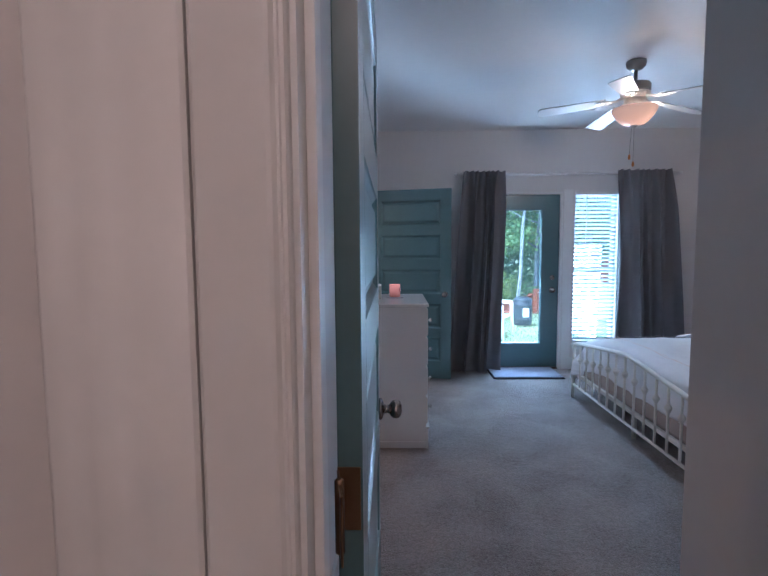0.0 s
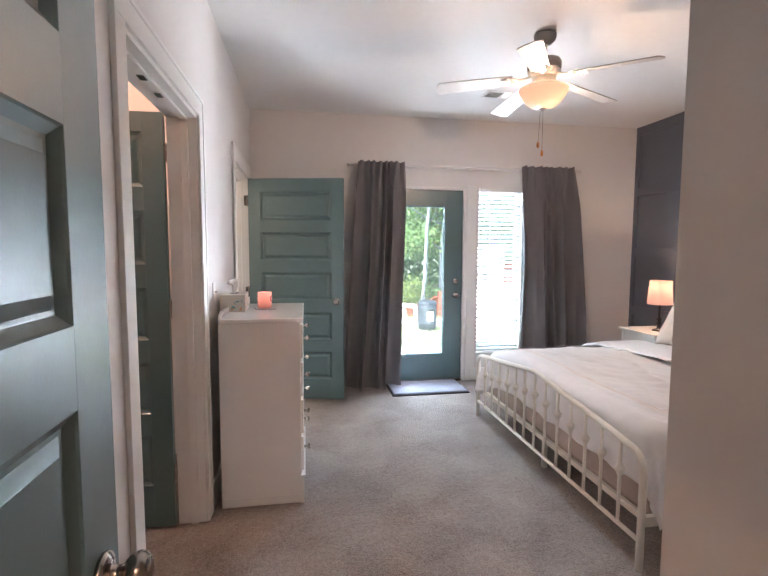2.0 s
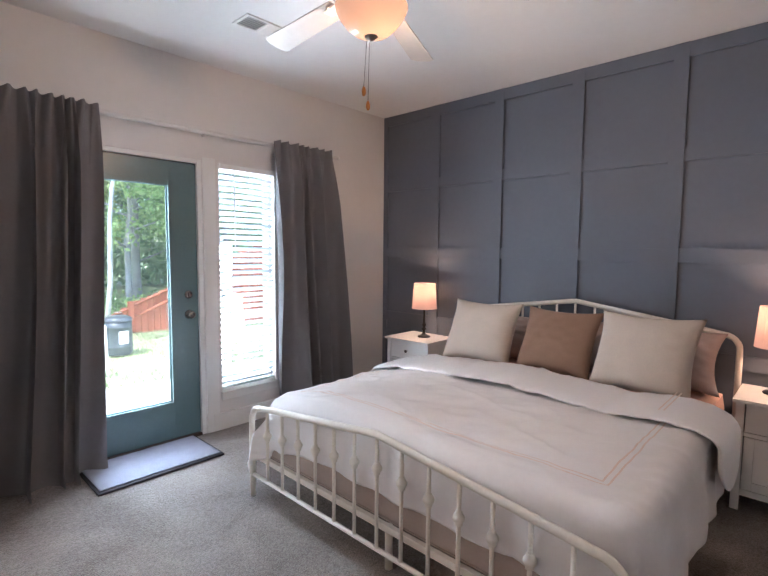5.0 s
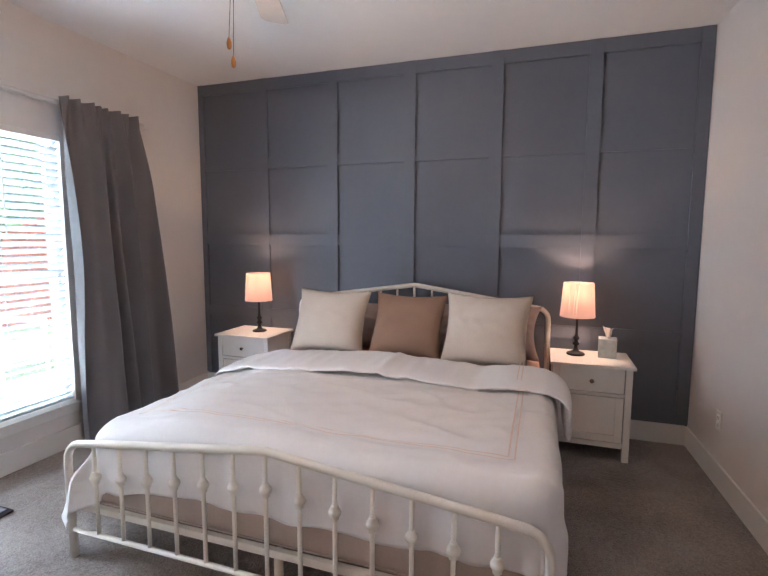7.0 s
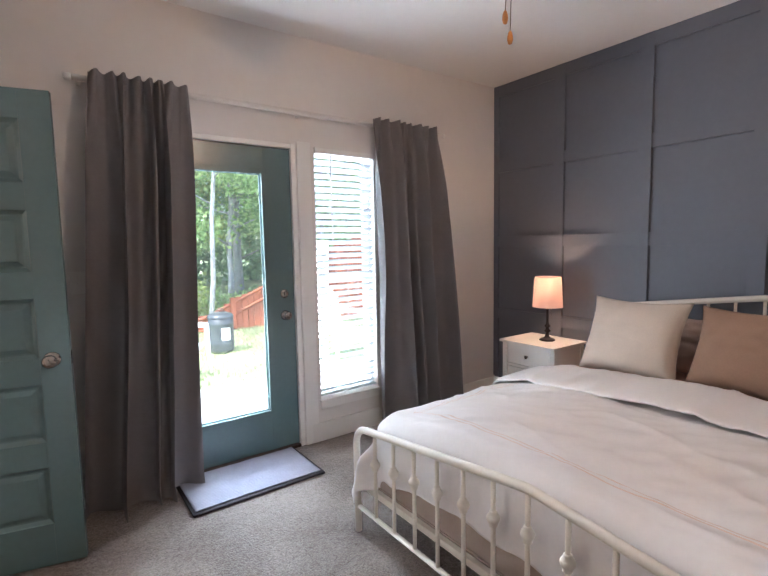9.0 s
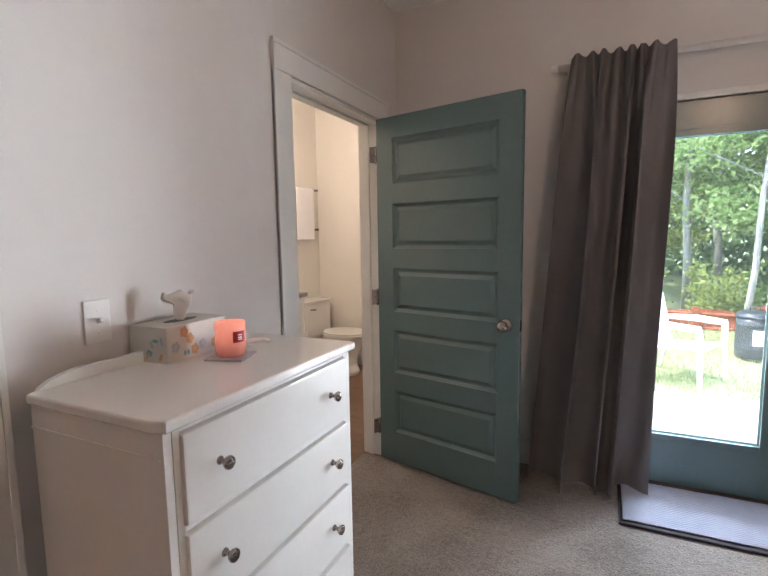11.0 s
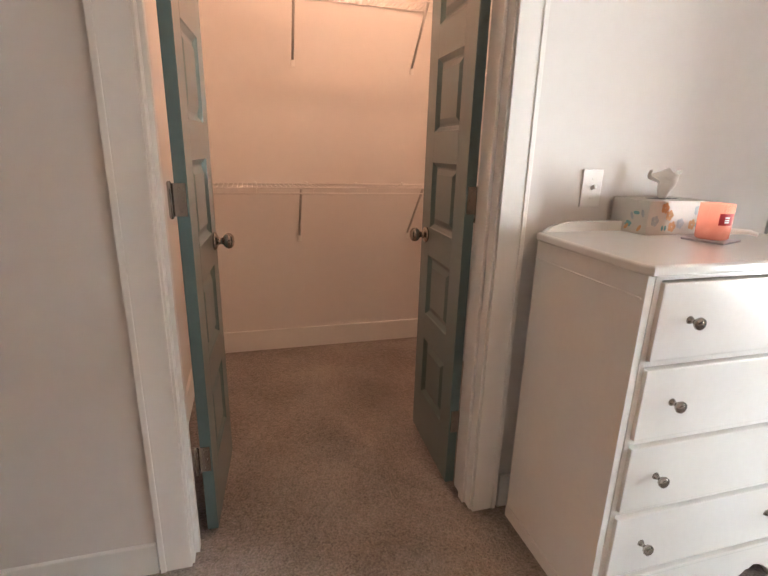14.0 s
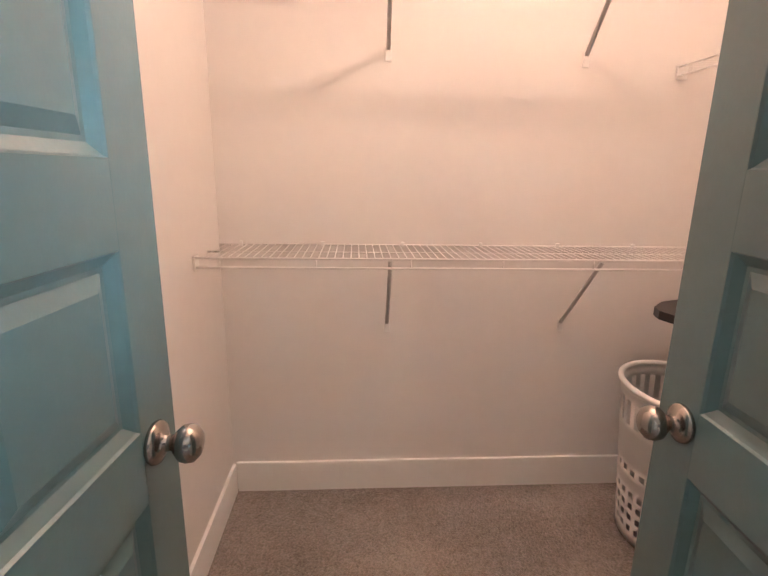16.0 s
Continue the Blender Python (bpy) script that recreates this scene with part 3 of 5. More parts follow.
def edge_hinge(parent, side, z):
    """A hinge whose rounded leaf lies on the door's edge; its barrel stands in the gap on that side."""
    bm = T([(-0.010, side * 0.028, z - 0.051), (-0.010, side * 0.028, z - 0.047), (-0.010, side * 0.028, z + 0.047), (-0.010, side * 0.028, z + 0.051)], [0.003, 0.0062, 0.0062, 0.003], 12)
    y0, y1 = sorted((side * 0.027, side * -0.012))
    box(bm, -0.0028, -0.0004, y0, y1, z - 0.045, z + 0.045, bevel=0.001)
    for dy, dz in ((0.004, -0.030), (-0.004, 0.0), (0.004, 0.030)):
        bmesh.ops.create_uvsphere(bm, u_segments=8, v_segments=5, radius=0.004, matrix=Matrix.Translation((-0.0028, side * dy, z + dz)) @ Matrix.Diagonal((0.4, 1, 1, 1)))
    return part("hinge", bm, NICKEL, parent, "satin nickel hinge with screws")


for z in (0.25, 1.075, 1.83):
    edge_hinge(right_leaf, -1, z + 0.018)
    edge_hinge(left_leaf, 1, z + 0.026)
catches = thing("ball_catch", "pair of ball catches under the closet head", "door catch")
for y in (2.60, 2.80):
    part("catch", B(-0.325, -0.30, y, y + 0.05, HEAD - 0.034, HEAD - 0.0185, bevel=0.002), NICKEL, catches)

# exterior door with a tall light
xd = thing("door_exterior", "teal exterior door with a tall clear glass light", "door", pose(0.99, 5.588, 0.022))
W, H, G0, G1, GZ0, GZ1 = 0.915, 1.996, 0.185, 0.727, 0.262, 1.838
bm = B(0, G0, -0.022, 0.022, 0, H, bevel=0.002)
box(bm, G1, W, -0.022, 0.022, 0, H, bevel=0.002)
box(bm, G0, G1, -0.022, 0.022, 0, GZ0)
box(bm, G0, G1, -0.022, 0.022, GZ1, H)
part("leaf", bm, TEAL, xd)
bm = bmesh.new()
for s in (-1, 1):
    y0, y1 = sorted((s * 0.0225, s * 0.030))
    box(bm, G0 - 0.022, G0 + 0.012, y0, y1, GZ0 - 0.022, GZ1 + 0.022, bevel=0.003)
    box(bm, G1 - 0.012, G1 + 0.022, y0, y1, GZ0 - 0.022, GZ1 + 0.022, bevel=0.003)
    box(bm, G0 + 0.0122, G1 - 0.0122, y0, y1, GZ0 - 0.022, GZ0 + 0.012, bevel=0.003)
    box(bm, G0 + 0.0122, G1 - 0.0122, y0, y1, GZ1 - 0.012, GZ1 + 0.022, bevel=0.003)
part("glazing_bead", bm, TEAL, xd)
pane = part("pane", B(G0 - 0.008, G1 + 0.008, -0.003, 0.003, GZ0 - 0.008, GZ1 + 0.008), GLASS, xd, "clear glass")
pane.visible_shadow = False
turn = Matrix.Translation((0.845, -0.022, 0.905)) @ Matrix.Rotation(radians(90), 4, "X")
part("knob", L([(0.0, 0), (0.031, 0), (0.033, 0.004), (0.022, 0.012), (0.013, 0.018), (0.012, 0.03), (0.022, 0.036), (0.028, 0.05), (0.022, 0.063), (0, 0.068)], 24, turn, False), NICKEL, xd, "satin nickel knob")
turn = Matrix.Translation((0.845, -0.022, 1.050)) @ Matrix.Rotation(radians(90), 4, "X")
bolt = part("deadbolt", L([(0, 0), (0.029, 0), (0.029, 0.006), (0.024, 0.010), (0, 0.010)], 24, turn, False), NICKEL, xd, "satin nickel deadbolt")
part("thumb_turn", B(0.839, 0.851, -0.045, -0.032, 1.035, 1.065, bevel=0.003), NICKEL, bolt)
part("weather_strip", B(0.0, G1 + 0.1855, -0.020, 0.02, H + 0.0004, H + 0.010), BLACK, xd)
part("weather_strip", B(G1 + 0.186, W + 0.004, -0.020, 0.02, 0.0, H + 0.01), BLACK, xd)
bm = B(0.956, 0.988, NY0, NY1, 0, 2.054, bevel=0.002)
box(bm, 1.908, 1.939, NY0, NY1, 0, 2.054, bevel=0.002)
box(bm, 0.989, 1.907, NY0, NY1, 2.024, 2.054, bevel=0.002)
setting("frame_exterior_door", bm, TRIM, "white exterior door frame", "door frame")
setting("threshold", B(0.99, 1.906, 5.535, 5.70, 0.0, 0.020, bevel=0.004), DARK, "dark brown threshold under the glass door", "threshold")
bm = B(1.945, 2.045, NY0 - 0.010, NY0 - 0.0005, 0, 2.075, bevel=0.003)
box(bm, 0.85, 0.950, NY0 - 0.010, NY0 - 0.0005, 0, 2.075, bevel=0.003)
setting("trim_exterior_door", bm, TRIM, "white door trim", "door casing")

# window beside the door, with a blind
win = thing("window_north", "narrow white sash window with a lowered slatted blind", "window")
win["kind"] = "structure"
bm = B(2.076, 2.10, 5.60, NY1, 0.301, 2.049, bevel=0.002)
box(bm, 2.54, 2.564, 5.60, NY1, 0.301, 2.049, bevel=0.002)
box(bm, 2.1002, 2.5398, 5.60, NY1, 0.301, 0.34, bevel=0.002)
box(bm, 2.1002, 2.5398, 5.60, NY1, 2.02, 2.049, bevel=0.002)
box(bm, 2.1002, 2.5398, 5.615, 5.66, 1.145, 1.185, bevel=0.002)
part("window_frame", bm, TRIM, win)
for z0, z1 in ((0.34, 1.145), (1.185, 2.02)):
    p = part("pane", B(2.10, 2.54, 5.635, 5.640, z0, z1), GLASS, win, "clear glass")
    p.visible_shadow = False
part("window_sill", B(2.060, 2.580, NY0 - 0.028, 5.60, 0.285, 0.3005, bevel=0.004), TRIM, win)
part("apron", B(2.066, 2.574, NY0 - 0.014, NY0 - 0.0005, 0.232, 0.2845, bevel=0.003), TRIM, win)
blind = thing("window_blind", "white slatted blind lowered in the window", "blind")
part("head_rail", B(2.080, 2.560, NY0 - 0.008, 5.585, 2.012, 2.0485, bevel=0.003), TRIM, blind)
part("bottom_rail", B(2.084, 2.556, 5.548, 5.586, 0.318, 0.334, bevel=0.004), BLIND, blind)
n = 37
sl = bmesh.new()
box(sl, 2.084, 2.556, -0.0235, 0.0235, -0.0014, 0.0014)
slat = mesh_of("slat", sl, BLIND)
for k in range(n):
    s = new("slat", slat)
    s.parent = blind
    s.matrix_basis = Matrix.Translation((0, 5.567, 0.358 + k * (1.645 / (n - 1)))) @ Matrix.Rotation(radians(-38), 4, "X")
for x in (2.17, 2.32, 2.47):
    part("ladder_cord", T([(x, 5.541, 0.33), (x, 5.541, 2.02)], 0.0012, 6), BLIND, blind)
part("tilt_wand", T([(2.20, 5.533, 2.01), (2.20, 5.532, 1.42)], 0.004, 8), PLASTIC, blind)

# bathroom window with its blind
bw = thing("window_bathroom", "small white bathroom window with a slatted blind", "window")
bw["kind"] = "structure"
bm = B(-1.30, -1.275, 7.150, 7.240, 0.90, 2.04)
box(bm, -0.765, -0.68, 7.150, 7.240, 0.90, 2.04)
box(bm, -1.2748, -0.7652, 7.150, 7.240, 0.90, 0.93)
box(bm, -1.2748, -0.7652, 7.150, 7.240, 2.01, 2.04)
part("window_frame", bm, TRIM, bw)
p = part("pane", B(-1.275, -0.765, 7.205, 7.210, 0.93, 2.01), GLASS, bw)
p.visible_shadow = False
part("window_sill", B(-1.34, -0.70, 7.092, 7.150, 0.872, 0.899, bevel=0.003), TRIM, bw)
bm = B(-1.36, -1.301, 7.106, 7.2995, 0.90, 2.10, bevel=0.003)
box(bm, -0.739, -0.68, 7.106, 7.2995, 0.90, 2.10, bevel=0.003)
box(bm, -1.3005, -0.7395, 7.106, 7.2995, 2.04, 2.10, bevel=0.003)
box(bm, -1.34, -0.70, 7.106, 7.2995, 0.80, 0.871, bevel=0.003)
part("casing", bm, TRIM, bw)
bb = thing("bathroom_blind", "white slatted blind in the bathroom window", "blind")
part("head_rail", B(-1.35, -0.81, 7.130, 7.165, 1.99, 2.035), TRIM, bb)
sl = bmesh.new()
box(sl, -1.345, -0.815, -0.022, 0.022, -0.0014, 0.0014)
slat = mesh_of("slat", sl, BLIND)
for k in range(24):
    s = new("slat", slat)
    s.parent = bb
    s.matrix_basis = Matrix.Translation((0, 7.145, 0.925 + k * 0.045)) @ Matrix.Rotation(radians(-35), 4, "X")

# ---- bed ----
FOOT, NORTH, SOUTH, MID = 1.70, 4.487, 2.513, 3.50


def end_frame(bed, x, corner, peak, low, base, r, bars, with_knuckles, names):
    """A head or foot end: arched top rail running down into the posts, a low rail and thin bars."""
    def rail(y):
        return corner + (peak - corner) * (1 - abs(y - MID) / 0.92)
    pts = [(x, SOUTH, 0.0), (x, SOUTH, corner - 0.10)]
    for k in range(1, 7):
        a = radians(90 * k / 6)
        pts.append((x, SOUTH + 0.085 * (1 - math.cos(a)), corner - 0.085 + 0.085 * math.sin(a)))
    half = pts + [(x, SOUTH + 0.2 + 0.12 * k, rail(SOUTH + 0.2 + 0.12 * k)) for k in range(6)]
    full = half + [(x, MID - 0.03, rail(MID - 0.03)), (x, MID, peak - 0.001), (x, MID + 0.03, rail(MID - 0.03))] + [(px, 2 * MID - py, pz) for px, py, pz in half[::-1]]
    part(names[0], T(full, r, 14), IRON, bed)
    part(names[1], T([(x, SOUTH, low), (x, NORTH, low)], 0.011, 10), IRON, bed)
    for k in range(bars):
        y = SOUTH + 0.154 + (NORTH - SOUTH - 0.308) * k / (bars - 1)
        zt, zk = rail(y), rail(y) - 0.148
        bm = T([(x, y, base), (x, y, zt)], 0.0085, 10)
        if with_knuckles:
            lathe(bm, [(0.009, -0.030), (0.015, -0.026), (0.013, -0.020), (0.021, -0.009), (0.0235, 0.0), (0.021, 0.009), (0.013, 0.018), (0.014, 0.023), (0.009, 0.027)], 14, Matrix.Translation((x, y, zk)))
        part("bar", bm, IRON, bed)


bed = thing("bed_frame", "cream enamelled iron bed frame with arched spindle ends", "bed")
end_frame(bed, FOOT, 0.528, 0.634, 0.128, 0.128, 0.0165, 13, True, ("foot_rail", "low_rail"))
end_frame(bed, 3.80, 0.915, 1.048, 0.42, 0.42, 0.0175, 13, False, ("head_rail", "low_rail"))
for y in (SOUTH, NORTH):
    part("side_rail", B(FOOT, 3.80, y - 0.014, y + 0.014, 0.20, 0.245, bevel=0.004), IRON, bed)
part("cross_rail", B(1.735, 1.76, SOUTH, NORTH, 0.195, 0.2255, bevel=0.003), IRON, bed)
for x in (1.78, 2.75, 3.6):
    part("support_leg", T([(x, MID, 0), (x, MID, 0.20)], 0.018, 12), IRON, bed)
spring = thing("box_spring", "beige cloth covered box spring on the bed frame", "box spring")
part("body", B(1.756, 3.76, 2.545, 4.42, 0.226, 0.40, bevel=0.030), BEIGE, spring)
for z in (0.240,):
    part("piping", T([(1.775, 2.55, z), (1.754, 2.58, z), (1.754, 4.385, z), (1.775, 4.415, z)], 0.004, 6), BEIGE, spring)
solid("mattress", B(1.83, 3.76, 2.555, 4.37, 0.4005, 0.583, bevel=0.085), PEACH, "mattress with a peach fitted sheet", "mattress")


def over(a, r=0.075):
    """Distance along cloth past an edge, to how far out and how far down it lies."""
    if a <= -r:
        return a, 0.0
    if a < -r + r * math.pi / 2:
        t = (a + r) / r
        return -r + r * math.sin(t), r * (1 - math.cos(t))
    return 0.0, r + (a + r - r * math.pi / 2)


def cloth(x_edge, n_edge, s_edge, top, seed, puff=0.018, rough=0.012, corner=0.16, slump=0.0):
    """A function from cloth coordinates to places on the bed: flat on top, rounded over the edges and corners."""
    def at(px, py, lift=0.0):
        out = 1 if py > MID else -1
        y_edge = n_edge if out > 0 else s_edge
        cx, cy = x_edge + corner, y_edge - out * corner
        ax, ay = max(0.0, cx - px), max(0.0, out * (py - cy))
        d = math.hypot(ax, ay)
        w = noise.noise(Vector((px * 2.3 + seed, py * 2.3, 0.3)))
        w2 = noise.noise(Vector((px * 7.0, py * 4.5 + seed, 1.7)))
        w3 = noise.noise(Vector((px * 16.0 + py * 9, py * 15.0 + seed, 5.7)))
        ridge = 1 - abs(noise.noise(Vector((px * 5.5 + 0.8 * py + seed, py * 3.0 - px, 8.1)))) * 2.2
        z = top + puff * w + rough * 0.5 * w2 + rough * 0.30 * w3 + rough * 0.45 * max(0.0, ridge) ** 3
        q = max(0.0, min(1.0, (py - 3.95) / 0.45))
        z -= slump * q * q * (3 - 2 * q)
        if d < 1e-6:
            return Vector((px, py, z + lift))
        if d > 0.42:
            d = 0.42 + (d - 0.42) * 0.55
        o, down = over(d - corner)
        way = Vector((-ax, out * ay, 0)).normalized()
        run = py * 21 if ax > ay else px * 21
        fold = 0.55 * math.sin(run + 2.6 * w) + 0.7 * w2
        hang = max(0.0, min(1.0, (down - 0.07) / 0.16))
        reach = corner + o + hang * (0.016 * fold + ((0.06 if out < 0 else 0.22 + 0.17 * math.exp(-((px - 1.68) / 0.26) ** 2)) * down if ay > ax * 0.6 else 0.0))
        z -= down - 0.018 * hang * w2
        return Vector((cx if ax else px, cy if ay else py, 0)) + way * reach + Vector((0, 0, z + lift))
    return at


duvet_at = cloth(1.740, 4.445, 2.480, 0.642, 3.0, 0.013, 0.018, 0.11, 0.065)
D0, D1 = 1.740 - 0.262, 3.02
S0, S1 = 2.480 - 0.38, 4.445 + 0.42
duvet = thing("duvet", "white cotton duvet with a coral stitched border, slightly rumpled", "duvet")
part("cover", sheet(lambda u, v: duvet_at(D0 + (D1 - D0) * u, S0 + (S1 - S0) * v), 110, 150, 0.022), LINEN, duvet)


def ribbon(at, a, b, width, lift, n=60):
    """A thin stitched line over cloth from a to b, in cloth coordinates."""
    a, b = Vector(a), Vector(b)
    side = Vector((-(b - a).y, (b - a).x)).normalized() * width / 2
    bm = bmesh.new()
    rows = []
    for k in range(n + 1):
        p = a.lerp(b, k / n)
        rows.append([bm.verts.new(at(*(p + side), lift)), bm.verts.new(at(*(p - side), lift))])
    for r0, r1 in zip(rows, rows[1:]):
        bm.faces.new((r0[0], r1[0], r1[1], r0[1]))
    return bm


for o in (0.0, 0.022):
    part("stitching", ribbon(duvet_at, (1.872 + o, 2.633 + o), (1.872 + o, 4.262 - o), 0.0062, 0.0195), CORAL, duvet, "coral stitched line")
    part("stitching", ribbon(duvet_at, (1.872 + o, 2.633 + o), (2.66, 2.633 + o), 0.0062, 0.0195), CORAL, duvet, "coral stitched line")
    part("stitching", ribbon(duvet_at, (1.872 + o, 4.262 - o), (2.66, 4.262 - o), 0.0062, 0.0195), CORAL, duvet, "coral stitched line")

fold_at = cloth(0.0, 4.44, 2.462, 0.664, 9.0, 0.018, 0.026, 0.16, 0.055)


def fold_fn(u, v):
    """The turned-down band: a flattened roll from its front lip to the pillows."""
    y = 2.462 - 0.24 + (4.44 + 0.06 - 2.462 + 0.24) * v
    a = 2 * math.pi * u
    c = fold_at(2.83, y)
    taper = 1 - max(0, (2.36 - y) / 0.14) ** 2 * 0.55
    wob = 0.030 * noise.noise(Vector((y * 3.1, 0.2, 4.4))) + 0.008 * noise.noise(Vector((y * 11, a, 2.0)))
    ex = 0.225 * math.copysign(abs(math.cos(a)) ** 0.75, math.cos(a)) * taper
    ez = 0.019 * math.copysign(abs(math.sin(a)) ** 0.8, math.sin(a)) * taper
    side = max(0.0, min(1.0, (2.50 - y) / 0.08))
    return Vector((2.83 + ex + wob, c.y - 1.3 * ez * side -0.035 * side, c.z + 0.001 + ez * (1 - side) + 0.5 * wob))


part("turned_down_band", sheet(fold_fn, 40, 130), LINEN, duvet, "turned down white band of the duvet")
for o in (0.0, 0.02):
    part("stitching", ribbon(lambda px, py, lift: Vector((px, py, fold_at(2.80, py).z + 0.050 + lift)), (2.62, 2.645 + o), (2.97, 2.645 + o), 0.006, 0.0, 12), CORAL, duvet, "coral stitched line")


def pillow_mesh(w, h, d, seed, pull=0.105, crumple=0.006, n=30):
    """A cushion in its own x, z plane, standing on z = 0."""
    bm = bmesh.new()
    for s in (-1, 1):
        g = []
        for i in range(n + 1):
            row = []
            for j in range(n + 1):
                u, v = 2 * i / n - 1, 2 * j / n - 1
                t = ((1 - abs(u) ** 2.6) * (1 - abs(v) ** 2.6)) ** 0.55
                q = noise.noise(Vector((u * 2.2 + seed, v * 2.2, s)))
                q2 = noise.noise(Vector((u * 6 + seed, v * 6, s * 2)))
                x = w / 2 * u * (1 - pull * (1 - v * v) * abs(u) ** 3)
                z = h / 2 * (1 + v * (1 - pull * (1 - u * u) * abs(v) ** 3))
                sag = 1 + 0.25 * -v
                row.append(bm.verts.new((x, s * d / 2 * t * sag + crumple * (q + q2) * t, z)))
            g.append(row)
        for i in range(n):
            for j in range(n):
                f = bm.faces.new((g[i][j], g[i + 1][j], g[i + 1][j + 1], g[i][j + 1]))
                f.smooth = True
    bmesh.ops.remove_doubles(bm, verts=bm.verts, dist=0.0008)
    return bm


def cushion(name, label, mat, y, x, z, w, h, d, lean, spin, seed, crumple=0.006, group=""):
    return solid(name, pillow_mesh(w, h, d, seed, crumple=crumple), mat, label, "pillow", pose(x, y, z, 0, 0, 90 + spin) @ pose(0, 0, 0, lean, 0, 0), group)


cushion("square_pillow", "cream linen square pillow leaning on the headboard", CREAM, 3.955, 3.150, 0.615, 0.545, 0.475, 0.19, 26, 2, 1.0, group="square pillows on the bed")
cushion("square_pillow", "brown linen square pillow between two cream ones", BROWN, 3.415, 3.185, 0.620, 0.510, 0.460, 0.17, 27, -2, 2.0, group="square pillows on the bed")
cushion("square_pillow", "cream linen square pillow leaning on the headboard", CREAM, 2.895, 3.125, 0.615, 0.545, 0.485, 0.20, 25, -4, 3.0, group="square pillows on the bed")
cushion("sleeping_pillow", "mauve satin sleeping pillow with a ruffled end", MAUVE, 3.98, 3.53, 0.592, 0.86, 0.37, 0.20, 30, 0, 4.0, 0.02, "sleeping pillows on the bed")
cushion("sleeping_pillow", "mauve satin sleeping pillow with a ruffled end", MAUVE, 2.99, 3.52, 0.592, 0.86, 0.39, 0.22, 28, 0, 5.0, 0.025, "sleeping pillows on the bed")

# ---- bedside ----


def nightstand(m, label):
    """Front faces local -x; w along y."""
    n = thing("nightstand", label, "nightstand", m, "pair of nightstands")
    w, d, h = 0.50, 0.40, 0.622
    part("top", B(-0.012, d, -w / 2, w / 2, h - 0.02, h, bevel=0.005), WHITE, n)
    for x in (0.012, d - 0.055):
        for y in (-w / 2 + 0.015, w / 2 - 0.055):
            part("leg", B(x, x + 0.04, y, y + 0.04, 0, h - 0.0205, bevel=0.003), WHITE, n)
    bm = B(0.055, d - 0.016, -w / 2 + 0.022, -w / 2 + 0.04, 0.10, h - 0.021)
    box(bm, 0.055, d - 0.016, w / 2 - 0.04, w / 2 - 0.022, 0.10, h - 0.021)
    box(bm, d - 0.03, d - 0.018, -w / 2 + 0.055, w / 2 - 0.055, 0.10, h - 0.021)
    box(bm, 0.05, d - 0.031, -w / 2 + 0.041, w / 2 - 0.041, 0.10, 0.118)
    part("carcass", bm, WHITE, n)
    for z0, z1 in ((0.085, 0.118), (0.418, 0.438)):
        part("front_rail", B(0.018, 0.05, -w / 2 + 0.0555, w / 2 - 0.0555, z0, z1, bevel=0.002), WHITE, n)
    dr = part("drawer", B(0.015, 0.034, -w / 2 + 0.060, w / 2 - 0.060, 0.443, h - 0.026, bevel=0.003), WHITE, n)
    part("knob", L([(0, 0), (0.006, 0), (0.006, 0.010), (0.013, 0.016), (0.014, 0.022), (0.009, 0.028), (0, 0.029)], 18, Matrix.Translation((0.015, 0, 0.515)) @ Matrix.Rotation(radians(-90), 4, "Y"), False), NICKEL, dr, "small nickel knob")
    y0, y1, z0, z1, s = -w / 2 + 0.060, w / 2 - 0.060, 0.123, 0.413, 0.045
    bm = B(0.016, 0.034, y0, y0 + s, z0, z1, bevel=0.002)
    box(bm, 0.016, 0.034, y1 - s, y1, z0, z1, bevel=0.002)
    box(bm, 0.016, 0.034, y0 + s, y1 - s, z0, z0 + s, bevel=0.002)
    box(bm, 0.016, 0.034, y0 + s, y1 - s, z1 - s, z1, bevel=0.002)
    box(bm, 0.025, 0.032, y0 + s, y1 - s, z0 + s, z1 - s)
    part("door", bm, WHITE, n)
    return n


nightstand(pose(3.452, 4.842, 0), "white painted nightstand with a drawer and panelled door")
nightstand(pose(3.452, 2.245, 0), "white painted nightstand with a drawer and panelled door")


def table_lamp(m):
    t = thing("table_lamp", "lit table lamp with a pale shade on a black turned stem", "lamp", m, "pair of bedside lamps")
    part("stem", L([(0, 0), (0.058, 0), (0.060, 0.006), (0.052, 0.014), (0.034, 0.020), (0.018, 0.030), (0.013, 0.050), (0.012, 0.062), (0.024, 0.070), (0.026, 0.078), (0.014, 0.088), (0.012, 0.100), (0.022, 0.108), (0.024, 0.116), (0.012, 0.128), (0.0095, 0.15), (0.0085, 0.25), (0.011, 0.262), (0.011, 0.30), (0, 0.30)], 24), BLACK, t, "black turned metal stem")
    sh = lathe(bmesh.new(), [(0.112, 0.262), (0.0965, 0.492)], 40, cap=False)
    bmesh.ops.solidify(sh, geom=sh.faces[:], thickness=0.0025)
    part("shade", sh, SHADE, t, "pale glowing cloth shade")
    part("pull_chain", T([(0.045, 0.0, 0.262), (0.046, 0.0, 0.19)], 0.0016, 6), NICKEL, t)
    return t


table_lamp(pose(3.665, 4.81, 0.6225))
table_lamp(pose(3.70, 2.33, 0.6225))


